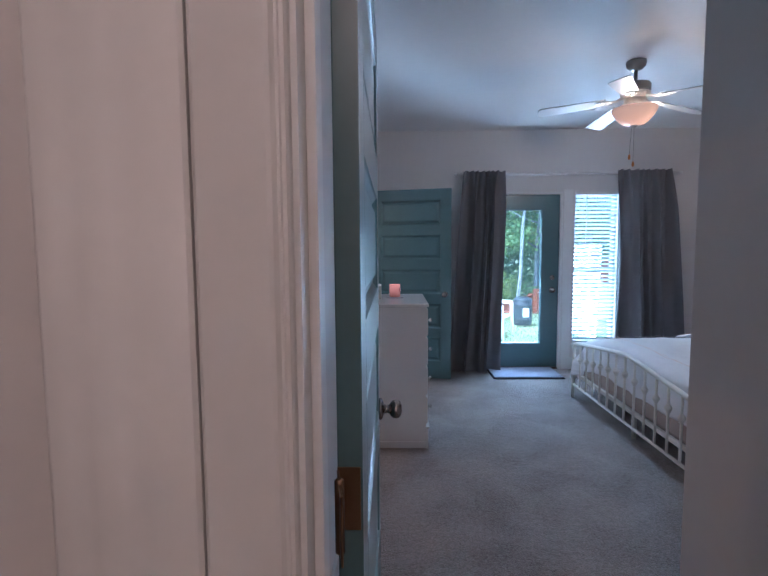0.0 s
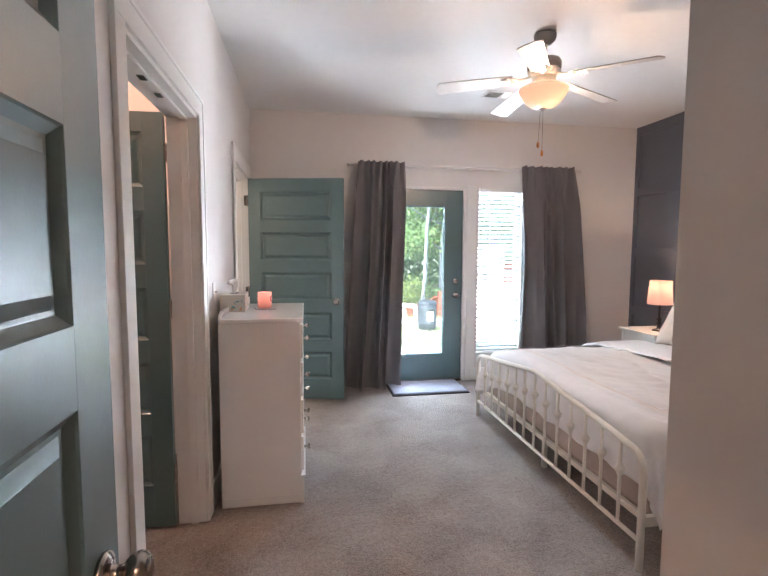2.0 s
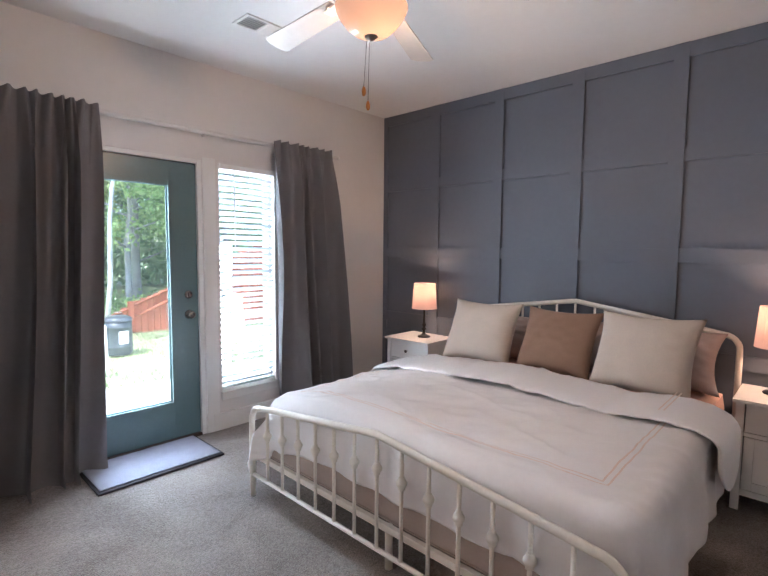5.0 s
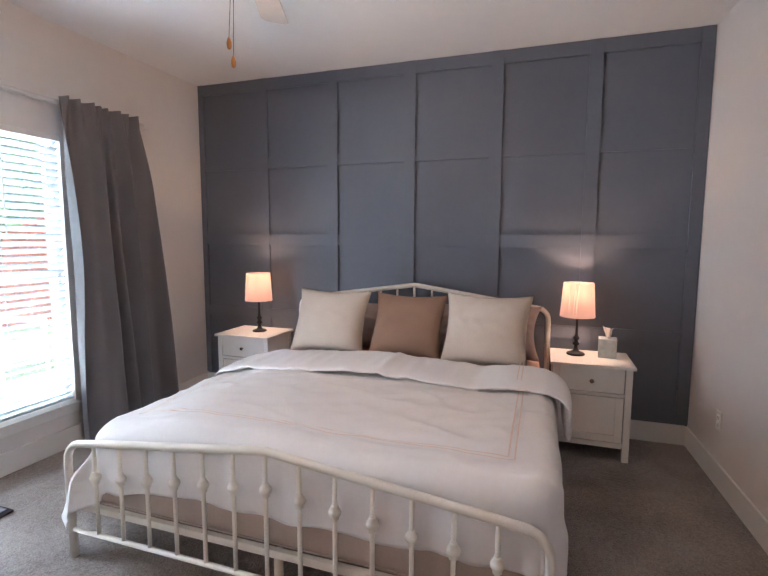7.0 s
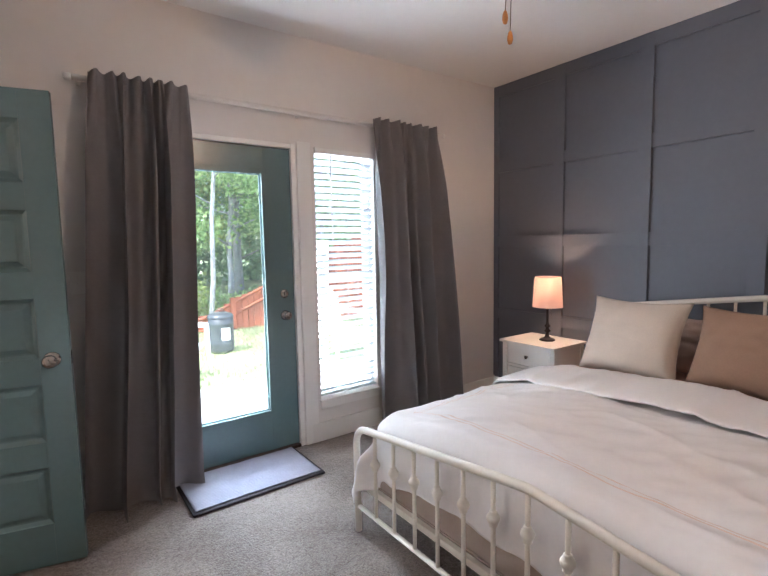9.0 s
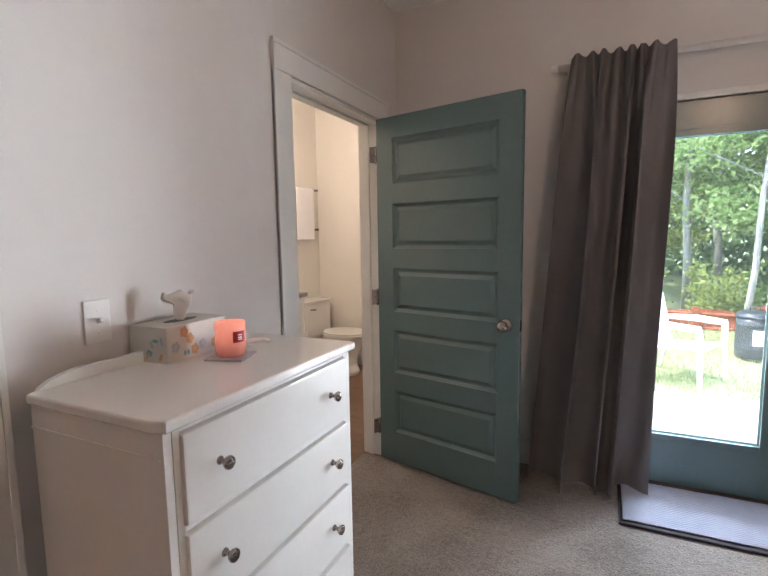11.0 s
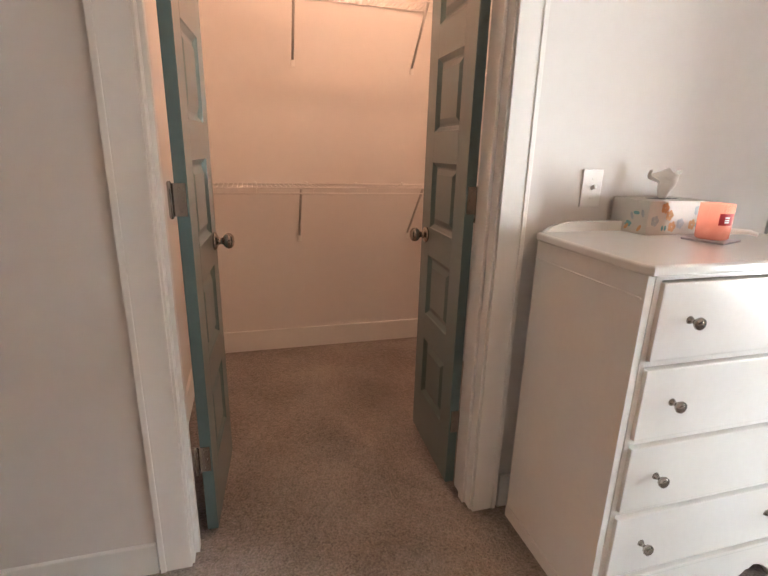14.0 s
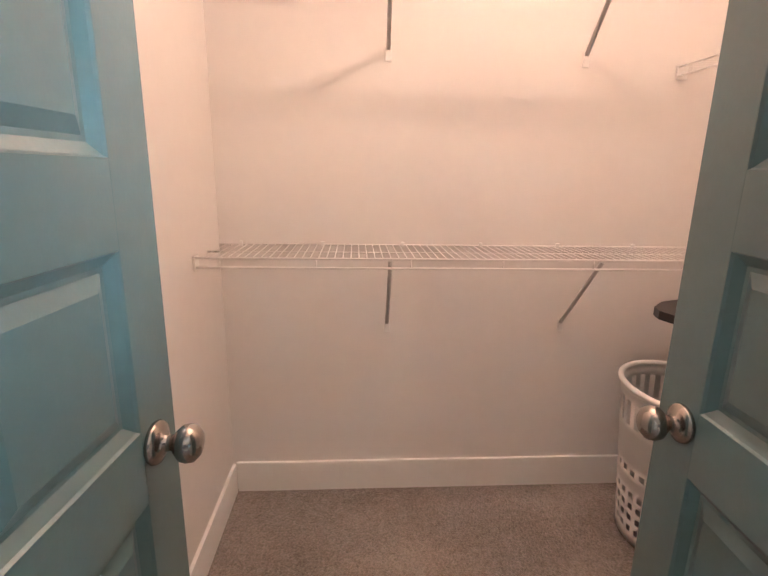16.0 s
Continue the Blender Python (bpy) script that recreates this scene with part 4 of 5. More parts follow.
def tissue(parent, seed, m, s=1.0):
    def fn(u, v):
        a = (u - 0.5) * 2.2
        q = noise.noise(Vector((u * 3 + seed, v * 3, seed)))
        return m @ Vector((s * (0.026 * math.sin(a * 2.6) * (0.25 + v) + 0.022 * q * v), s * (0.050 * (u - 0.5) * (0.35 + 1.3 * v) + 0.016 * q * v), s * (0.098 * v * (1 - 0.16 * abs(math.sin(a * 3.1))) + 0.010 * q)))
    part("tissue", sheet(fn, 14, 12, 0.0012), PAPER, parent, "white paper tissue pulled up")


cube_box = thing("tissue_box", "marbled grey green cube tissue box on the nightstand", "tissue box", pose(3.70, 2.135, 0.6225, 0, 0, -6))
part("carton", B(-0.056, 0.056, -0.056, 0.056, 0, 0.125, bevel=0.002), MARBLECARD, cube_box)
tissue(cube_box, 3.3, Matrix.Translation((0, 0, 0.124)), 0.8)

# ---- ceiling fan ----
fan = thing("ceiling_fan", "five bladed ceiling fan with a lit alabaster bowl", "ceiling fan", pose(1.750, 3.60, 0))
part("canopy", L([(0.0, 2.744), (0.066, 2.744), (0.068, 2.73), (0.063, 2.705), (0.042, 2.685), (0.022, 2.678), (0, 2.678)], 32, cap=False), PEWTER, fan)
part("downrod", T([(0, 0, 2.69), (0, 0, 2.585)], 0.0135, 14), PEWTER, fan)
part("motor_housing", L([(0, 2.60), (0.04, 2.60), (0.064, 2.594), (0.094, 2.585), (0.102, 2.572), (0.102, 2.535), (0.097, 2.522), (0, 2.522)], 40, cap=False), PEWTER, fan)
bm = bmesh.new()
lathe(bm, [(0.096, 2.5215), (0.090, 2.498), (0.072, 2.480), (0, 2.480)], 40, cap=False)
for k in range(28):
    a = 2 * math.pi * k / 28
    tube(bm, [(0.096 * math.cos(a), 0.096 * math.sin(a), 2.521), (0.085 * math.cos(a), 0.085 * math.sin(a), 2.491)], 0.0045, 6)
part("vent_ring", bm, IRON, fan, "pale vented ring")
FAN_TURN = 20
BL = bmesh.new()
pts = []
for k in range(13):
    t = k / 12
    pts.append((0.200 + 0.450 * t, 0.052 + 0.014 * t))
outline = [(x, -y) for x, y in pts] + [(0.663, -0.045), (0.668, -0.02), (0.668, 0.02), (0.663, 0.045)] + pts[::-1]
a = [BL.verts.new((x, y, 0.003)) for x, y in outline]
b = [BL.verts.new((x, y, -0.003)) for x, y in outline]
BL.faces.new(a)
BL.faces.new(b[::-1])
for k in range(len(a)):
    BL.faces.new((a[k], b[k], b[(k + 1) % len(a)], a[(k + 1) % len(a)]))
blade_mesh = mesh_of("blade", BL, BLADE)
arm = bmesh.new()
tube(arm, [(0.070, 0, 0.012), (0.13, 0, -0.002), (0.17, 0, -0.004), (0.21, 0, -0.004)], [0.011, 0.009, 0.010, 0.006], 10)
for s in (-1, 1):
    tube(arm, [(0.16, 0, -0.004), (0.185, s * 0.032, -0.004), (0.225, s * 0.036, -0.005)], [0.008, 0.008, 0.005], 8)
    bmesh.ops.create_uvsphere(arm, u_segments=10, v_segments=6, radius=0.010, matrix=Matrix.Translation((0.228, s * 0.036, -0.006)))
box(arm, 0.20, 0.265, -0.030, 0.030, -0.0075, -0.0035, bevel=0.001)
arm_mesh = mesh_of("blade_arm", arm, IRON)
for k in range(5):
    turn = Matrix.Translation((0, 0, 2.487)) @ Matrix.Rotation(radians(FAN_TURN + 72 * k), 4, "Z") @ Matrix.Rotation(radians(4.5), 4, "Y")
    o = new("blade_arm", arm_mesh)
    o.parent = fan
    o.matrix_basis = turn
    o = new("blade", blade_mesh)
    o.parent = fan
    o.matrix_basis = turn @ Matrix.Rotation(radians(11), 4, "X")
part("light_neck", L([(0, 2.482), (0.075, 2.482), (0.07, 2.465), (0.088, 2.440), (0.088, 2.424), (0.02, 2.418), (0, 2.418)], 32, cap=False), IRON, fan)
bowl = lathe(bmesh.new(), [(0.146, 2.416), (0.152, 2.408), (0.147, 2.390), (0.131, 2.362), (0.106, 2.331), (0.075, 2.306), (0.035, 2.294), (0.008, 2.292)], 48, cap=False)
ob = part("bowl", bowl, GLOBE, fan, "glowing amber alabaster glass bowl")
ob.visible_shadow = False
part("finial", L([(0, 2.298), (0.026, 2.297), (0.028, 2.291), (0.016, 2.284), (0.010, 2.277), (0, 2.274)], 20, cap=False), PEWTER, fan)
for dx, dy, z in ((0.020, 0.037, 2.005), (-0.012, 0.03, 2.055)):
    part("pull_chain", T([(dx * 0.6, dy * 0.6, 2.30), (dx, dy, z + 0.042)], 0.0013, 6), NICKEL, fan)
    part("chain_fob", L([(0, z), (0.006, z + 0.004), (0.009, z + 0.014), (0.0085, z + 0.026), (0.005, z + 0.038), (0, z + 0.044)], 14, Matrix.Translation((dx, dy, 0)), False), AMBERWOOD, fan, "amber wooden fob")

vent = thing("ceiling_vent", "white ceiling air register with slats", "vent", pose(1.955, 4.73, TOP))
bm = B(-0.155, 0.155, -0.085, -0.066, -0.008, -0.0005, bevel=0.002)
box(bm, -0.155, 0.155, 0.066, 0.085, -0.008, -0.0005, bevel=0.002)
box(bm, -0.155, -0.136, -0.0658, 0.0658, -0.008, -0.0005, bevel=0.002)
box(bm, 0.136, 0.155, -0.0658, 0.0658, -0.008, -0.0005, bevel=0.002)
box(bm, -0.01, 0.01, -0.0658, 0.0658, -0.008, -0.0005)
part("frame", bm, TRIM, vent)
part("backing", B(-0.136, 0.136, -0.066, 0.066, -0.0024, -0.0006), GREYPLASTIC, vent)
for x0, tilt in ((-0.073, 40), (0.073, -40)):
    for k in range(6):
        part("slat", turned(B(-0.062, 0.062, -0.009, 0.009, -0.0006, 0.0006), Matrix.Translation((x0, -0.055 + k * 0.022, -0.0065)) @ Matrix.Rotation(radians(tilt * 0.6), 4, "X")), TRIM, vent)

# ---- curtains ----


def curtain(name, label, top, bottom, folds, seed, z1=2.266, lean=0.0):
    def fn(u, v):
        # v runs from the top to the floor
        t = v ** 1.15
        left = top[0] + (bottom[0] - top[0]) * t
        right = top[1] + (bottom[1] - top[1]) * t
        warp = 0.055 * math.sin(2 * math.pi * 1.35 * u + seed) + 0.035 * math.sin(2 * math.pi * 2.6 * u + 2.1 * seed)
        sway = 0.05 * noise.noise(Vector((u * 2.6, v * 1.4, seed))) * min(1, 0.2 + 1.4 * v)
        ph = 2 * math.pi * folds * (u + warp + sway) + seed
        fine = 2 * math.pi * 8 * (u + 0.3 * warp) + seed
        gather = max(0, 1 - v * 4.5) ** 1.6
        tight = max(0, 1 - v * 14)
        size = 0.80 + 0.75 * noise.noise(Vector((u * 5.0, 0.8 * v, seed + 2)))
        amp = (0.066 + 0.030 * min(1, v * 1.5)) * max(0.35, size)
        x = left + (right - left) * u + 0.026 * math.sin(ph + 1.3) * (1 - gather)
        wave = 0.75 - 1.8 * (0.5 + 0.5 * math.sin(ph)) ** 1.2
        y = 5.408 + amp * (wave + 0.16 * math.sin(2 * ph + 0.8)) * (1 - 0.85 * gather) + 0.020 * math.copysign(abs(math.sin(fine)) ** 0.6, math.sin(fine)) * gather + 0.013 * math.sin(2.7 * ph + 2 * v) - 0.025 * v
        ph = fine if gather > 0.4 else ph
        z = z1 - (z1 - 0.012) * v + 0.008 * tight * (0.5 + 0.5 * math.sin(fine + 2.2)) + 0.006 * tight * noise.noise(Vector((u * 7, seed, 3)))
        if v > 0.965:
            k = (v - 0.965) / 0.035
            y -= 0.040 * k * (0.6 + 0.8 * math.sin(ph * 0.7 + seed))
            x += 0.02 * k * noise.noise(Vector((u * 6, seed, 1)))
        return Vector((x, y, z))
    c = thing(name, label, "curtain", group="pair of curtains on the rod")
    front = sheet(fn, 170, 90)
    back = bpy.data.meshes.new("lining")
    rear = sheet(lambda u, v: fn(u, v) + Vector((0, 0.004, 0)), 170, 90)
    rear.to_mesh(back)
    rear.free()
    front.from_mesh(back)
    bpy.data.meshes.remove(back)
    part("panel", front, GREY, c)
    return c


curtain("curtain", "dark grey gathered curtain reaching the carpet beside the glass door", (0.785, 1.248), (0.640, 1.190), 3.9, 0.9)
curtain("curtain", "dark grey gathered curtain reaching the floor beside the window", (2.490, 3.090), (2.535, 3.22), 3.9, 2.2)
rod = thing("curtain_rod", "white curtain rod over the door and window", "curtain rod")
part("rod", T([(0.705, 5.480, 2.243), (3.20, 5.480, 2.243)], 0.0155, 16), WALL, rod)
for x in (0.70, 3.205):
    part("finial", L([(0, -0.018), (0.016, -0.016), (0.018, 0), (0.016, 0.016), (0, 0.018)], 16, Matrix.Translation((x, 5.480, 2.243)) @ Matrix.Rotation(radians(90), 4, "Y"), False), TRIM, rod)
for x in (0.75, 1.95, 3.16):
    part("bracket", B(x - 0.008, x + 0.008, 5.480, 5.539, 2.222, 2.232, bevel=0.002), TRIM, rod)

# door mat
mat = thing("door_mat", "pale lavender grey ribbed mat with a dark edge", "mat", pose(1.46, 5.322, 0, 0, 0, 0.3))
part("backing", B(-0.385, 0.385, -0.232, 0.222, 0.0005, 0.014, bevel=0.005), MATDARK, mat, "dark mat edge")
part("surface", sheet(lambda u, v: Vector((-0.368 + 0.736 * u, -0.205 + 0.415 * v, 0.0165 + 0.0022 * math.sin(v * 2 * math.pi * 26) + 0.002 * noise.noise(Vector((u * 9, v * 6, 0))))), 60, 156, 0.004), MAT, mat)

# ---- dresser ----
dr = thing("dresser", "white lacquered four drawer dresser with a scalloped plinth", "dresser")
XB, XF, Y0, Y1 = -0.196, 0.232, 3.318, 4.034
bm = bmesh.new()
out = [(XB - 0.004, Y0 + 0.02), (XB + 0.01, Y0 - 0.012), (XF - 0.02, Y0 - 0.016), (XF + 0.016, Y0 - 0.004), (XF + 0.016, Y1 + 0.012), (XF - 0.02, Y1 + 0.018), (XB + 0.01, Y1 + 0.014), (XB - 0.004, Y1 - 0.02)]
a = profiled(bm, out, 1.010, 1.0355)
bmesh.ops.bevel(bm, geom=[e for e in bm.edges if abs(e.verts[0].co.z - e.verts[1].co.z) < 1e-5], offset=0.007, segments=3, affect="EDGES", profile=0.5)
part("top", bm, WHITE, dr)
for y0, y1 in ((Y0, Y0 + 0.02), (Y1 - 0.02, Y1)):
    part("side_panel", B(XB, XF - 0.001, y0, y1, 0.045, 1.0095, bevel=0.002), WHITE, dr)
    s = -0.004 if y0 == Y0 else 0.004
    part("side_skirt", B(XB, XF - 0.004, min(y0, y0 + s), max(y1, y1 + s), 0, 0.048, bevel=0.003), WHITE, dr)
part("side_trim", B(XB, XF - 0.01, Y0 - 0.003, Y0 - 0.0002, 0.952, 0.956), WHITE, dr)
part("back_panel", B(XB + 0.001, XB + 0.012, Y0 + 0.0205, Y1 - 0.0205, 0.06, 1.009), WHITE, dr)
bm = bmesh.new()
for y0, y1 in ((Y0 + 0.0205, Y0 + 0.038), (Y1 - 0.038, Y1 - 0.0205)):
    box(bm, XF - 0.02, XF, y0, y1, 0.15, 1.0095, bevel=0.001)
PITCHD = 0.2122
for k in range(5):
    z = 0.166 + PITCHD * k - 0.017
    box(bm, XF - 0.02, XF - 0.0005, Y0 + 0.0385, Y1 - 0.0385, z, z + 0.014)
part("face_frame", bm, WHITE, dr)
for k in range(4):
    z = 0.167 + PITCHD * k
    dw = part("drawer", B(XF - 0.015, XF + 0.012, Y0 + 0.036, Y1 - 0.036, z, z + 0.190, bevel=0.005), WHITE, dr)
    for y in (3.446, 3.896):
        part("knob", L([(0, 0), (0.010, 0), (0.0085, 0.004), (0.0055, 0.008), (0.0055, 0.014), (0.012, 0.019), (0.0155, 0.025), (0.014, 0.031), (0.008, 0.034), (0, 0.035)], 20, Matrix.Translation((XF + 0.012, y, z + 0.098)) @ Matrix.Rotation(radians(90), 4, "Y"), False), NICKEL, dw, "round satin nickel knob")
# scalloped plinth, drawn along y and extruded along x
ys = np.linspace(0, 1, 61)


def scallop(t):
    t = abs(t - 0.5) * 2
    if t > 0.88:
        return 0.0
    if t > 0.62:
        return 0.070 * math.sin((0.88 - t) / 0.26 * math.pi / 2) ** 0.6
    if t > 0.56:
        return 0.058
    if t > 0.16:
        return 0.052 - 0.030 * math.sin((0.56 - t) / 0.40 * math.pi)
    if t > 0.11:
        return 0.056
    return 0.046 - 0.008 * math.cos(t / 0.11 * math.pi / 2)


bm = bmesh.new()
top = 0.146
fr = [[bm.verts.new((x, Y0 - 0.008 + (Y1 - Y0 + 0.016) * t, z)) for t in ys for z in (scallop(t), top)] for x in (XF + 0.012, XF - 0.008)]
for k in range(60):
    for q, s in ((fr[0], 1), (fr[1], -1)):
        bm.faces.new((q[2 * k], q[2 * k + 2], q[2 * k + 3], q[2 * k + 1]))
    bm.faces.new((fr[0][2 * k], fr[1][2 * k], fr[1][2 * k + 2], fr[0][2 * k + 2]))
    bm.faces.new((fr[0][2 * k + 1], fr[0][2 * k + 3], fr[1][2 * k + 3], fr[1][2 * k + 1]))
for k in (0, 60):
    bm.faces.new((fr[0][2 * k], fr[0][2 * k + 1], fr[1][2 * k + 1], fr[1][2 * k]))
part("plinth", bm, WHITE, dr, "scalloped white plinth")
part("plinth_moulding", B(XF - 0.006, XF + 0.020, Y0 - 0.012, Y1 + 0.012, 0.1463, 0.160, bevel=0.004), WHITE, dr)

bm = bmesh.new()
n = 24
ga = [[bm.verts.new((x, Y0 + 0.012 + (Y1 - Y0 - 0.024) * k / n, 1.0357 + (0.028 * min(1, min(k, n - k) / 3.0) ** 0.5 + 0.001) * e)) for k in range(n + 1) for e in (0, 1)] for x in (XB - 0.002, XB + 0.014)]
for k in range(n):
    for q in ga:
        bm.faces.new((q[2 * k], q[2 * k + 2], q[2 * k + 3], q[2 * k + 1]))
    bm.faces.new((ga[0][2 * k + 1], ga[0][2 * k + 3], ga[1][2 * k + 3], ga[1][2 * k + 1]))
part("back_gallery", bm, WHITE, dr)

# things on the dresser
tb = thing("tissue_box", "pale floral printed tissue box on the dresser", "tissue box", pose(-0.165, 3.722, 1.036, 0, 0, 2))
part("carton", B(-0.072, 0.072, -0.118, 0.118, 0, 0.100, bevel=0.0015), CARD, tb)
rr = random.Random(4)
for k in range(11):
    yy, zz = rr.uniform(-0.105, 0.105), rr.uniform(0.012, 0.085)
    leafy = bmesh.new()
    petals = 5 if k % 3 else 1
    for q in range(petals):
        bmesh.ops.create_circle(leafy, cap_ends=True, segments=10, radius=0.008, matrix=Matrix.Translation((0.0725 + 0.0002 * (k + 1), yy + 0.009 * math.cos(q * 1.257), zz + 0.009 * math.sin(q * 1.257))) @ Matrix.Rotation(radians(90), 4, "Y") @ Matrix.Diagonal((1, 0.6 if petals == 1 else 0.8, 1, 1)))
    part("printed_flower", leafy, (PRINT_A, PRINT_B, MARBLECARD)[k % 3], tb)
for k in range(7):
    xx, zz = rr.uniform(-0.06, 0.06), rr.uniform(0.012, 0.07)
    leafy = bmesh.new()
    bmesh.ops.create_circle(leafy, cap_ends=True, segments=12, radius=0.012, matrix=Matrix.Translation((xx, -0.1184 - 0.0002 * k, zz)) @ Matrix.Rotation(radians(90), 4, "X") @ Matrix.Rotation(k, 4, "Z") @ Matrix.Diagonal((1, 0.45, 1, 1)))
    part("printed_leaf", leafy, (PRINT_A, PRINT_B, MARBLECARD)[k % 3], tb)
bm = bmesh.new()
bmesh.ops.create_circle(bm, cap_ends=True, segments=24, radius=0.05, matrix=Matrix.Translation((0, 0, 0.1006)) @ Matrix.Diagonal((0.5, 1.2, 1, 1)))
part("slot", bm, BLACK, tb)
tissue(tb, 1.1, Matrix.Translation((0, 0, 0.098)), 0.95)
coaster = solid("coaster", B(-0.055, 0.055, -0.055, 0.055, 0, 0.006, bevel=0.002), COASTER, "square grey coaster under the candle", "coaster", pose(0.012, 3.738, 1.036, 0, 0, 18))
cd = thing("candle", "lit coral jar candle with a red label", "candle", pose(0.012, 3.738, 1.0425, 0, 0, -12))
part("wax", L([(0, 0.004), (0.0385, 0.004), (0.0385, 0.072), (0, 0.070)], 32, cap=False), CANDLE, cd, "glowing coral wax")
jar = lathe(bmesh.new(), [(0.036, 0.0), (0.041, 0.004), (0.0425, 0.05), (0.042, 0.098)], 36, cap=False)
bmesh.ops.solidify(jar, geom=jar.faces[:], thickness=0.0015)
part("jar", jar, CANDLE, cd, "coral tinted glass jar")
lab = bmesh.new()
rows = []
for k in range(9):
    a = radians(-26 + 52 * k / 8)
    rows.append([lab.verts.new((0.0440 * math.cos(a), 0.0440 * math.sin(a), z)) for z in (0.042, 0.074)])
for p0, p1 in zip(rows, rows[1:]):
    lab.faces.new((p0[0], p1[0], p1[1], p0[1]))
label = part("label", lab, RED, cd, "dark red paper label")
for k, z in enumerate((0.062, 0.055, 0.049)):
    part("print_bar", B(0.0437, 0.0445, -0.006, 0.006, z, z + 0.003), PAPER, label)
part("wick", T([(0, 0, 0.07), (0.001, 0.001, 0.082)], 0.001, 6), BLACK, cd)
solid("plastic_plug", T([(-0.03, 3.835, 1.052), (-0.015, 3.86, 1.055), (0.008, 3.885, 1.056), (0.022, 3.90, 1.050)], [0.010, 0.0085, 0.007, 0.006], 12), PLASTIC, "small white plastic stick lying on the dresser", "clutter")


def wall_plate(name, label, m, toggles, outlet=False):
    """A wall plate in its local x, z plane; its face is at -y."""
    p = thing(name, label, "outlet" if outlet else "light switch", m)
    w = 0.072 if toggles < 2 else 0.116
    part("plate", B(-w / 2, w / 2, -0.006, -0.0004, -0.058, 0.058, bevel=0.0025), PLASTIC, p)
    if outlet:
        for z in (-0.021, 0.021):
            s = part("socket", L([(0, 0), (0.0165, 0), (0.0165, 0.002), (0, 0.002)], 20, Matrix.Translation((0, -0.006, z)) @ Matrix.Rotation(radians(90), 4, "X"), False), PLASTIC, p)
            for x in (-0.006, 0.006):
                part("slot", B(x - 0.001, x + 0.001, -0.0086, -0.0079, z - 0.004, z + 0.005), BLACK, s)
    else:
        for k in range(toggles):
            x = (k - (toggles - 1) / 2) * 0.046
            part("toggle", turned(B(-0.0045, 0.0045, -0.018, 0.0, -0.006, 0.006, bevel=0.002), Matrix.Translation((x, -0.006, 0.0)) @ Matrix.Rotation(radians(22 if k else -22), 4, "X")), PLASTIC, p)
            for z in (-0.03, 0.03):
                part("screw", L([(0, 0), (0.003, 0), (0.0025, 0.001), (0, 0.001)], 10, Matrix.Translation((x, -0.006, z)) @ Matrix.Rotation(radians(90), 4, "X"), False), PLASTIC, p)
    return p


wall_plate("light_switch", "white double toggle light switch by the entry", pose(0.909, 1.074, 1.150, 0, 0, -90), 2)
wall_plate("light_switch", "white single toggle switch above the dresser", pose(WX1, 3.522, 1.160, 0, 0, 90), 1)
wall_plate("wall_outlet", "white wall outlet near the baseboard", pose(3.38, 1.5695, 0.37, 0, 0, 181.8), 1, True)
wall_plate("light_switch", "white single toggle switch behind the open door", pose(0.68, NY0, 1.22, 0, 0, 0), 1)

# ---- closet ----


def wire_shelf(name, label, length, depth, m, braces):
    """A ventilated wire shelf: x along the wall from 0, y from the wall (0) to the lip (-depth), top at z = 0."""
    s = thing(name, label, "wire shelf", m)
    r, lip = 0.0028, 0.030
    for y, z in ((-0.004, 0), (-depth, 0), (-depth, -lip)):
        part("rod", T([(0.0, y, z), (length, y, z)], 0.0036, 8), WIRE, s)
    part("rod", T([(0.0, -depth * 0.5, -0.005), (length, -depth * 0.5, -0.005)], 0.003, 8), WIRE, s)
    n = int(length / 0.0254)
    bm = bmesh.new()
    for k in range(1, n):
        x = k * length / n
        tube(bm, [(x, 0, 0), (x, -depth, 0)], 0.0016, 5, cap=False)
    w = part("wires", bm, WIRE, s, "close set white wires")
    w["kind"] = "stuff"
    for k in range(int(length / 0.3) + 1):
        x = 0.08 + k * 0.30
        if x < length:
            part("lip_wire", T([(x, -depth, 0), (x, -depth, -lip)], 0.002, 6), WIRE, s)
            part("wall_clip", B(x - 0.006, x + 0.006, -0.012, -0.0005, -0.006, 0.013, bevel=0.002), PLASTIC, s)
    for x in braces:
        part("brace", T([(x, -depth + 0.01, -0.006), (x + 0.012, -0.006, -0.305)], 0.0075, 8), STEEL, s, "grey diagonal steel brace")
        part("brace_foot", B(x + 0.002, x + 0.024, -0.008, -0.0005, -0.345, -0.295, bevel=0.002), PLASTIC, s)
    for x in (0.004, length - 0.004):
        part("end_bracket", B(x - 0.004, x + 0.004, -depth - 0.006, -depth + 0.034, -0.040, 0.006, bevel=0.002), PLASTIC, s)
    return s


# local x runs along world y; the shelf faces +x
wire_shelf("wire_shelf", "white wire closet shelf on diagonal braces", 1.955, 0.30, pose(-1.879, 2.142, 1.050, 0, 0, 90), (0.615, 1.315))
wire_shelf("wire_shelf", "white wire closet shelf on diagonal braces", 1.955, 0.30, pose(-1.879, 2.142, 2.035, 0, 0, 90), (0.602, 1.302))
wire_shelf("wire_shelf", "white wire closet shelf on the end wall", 1.36, 0.30, pose(-1.876, 4.099, 1.70, 0, 0, 0), (0.7,))

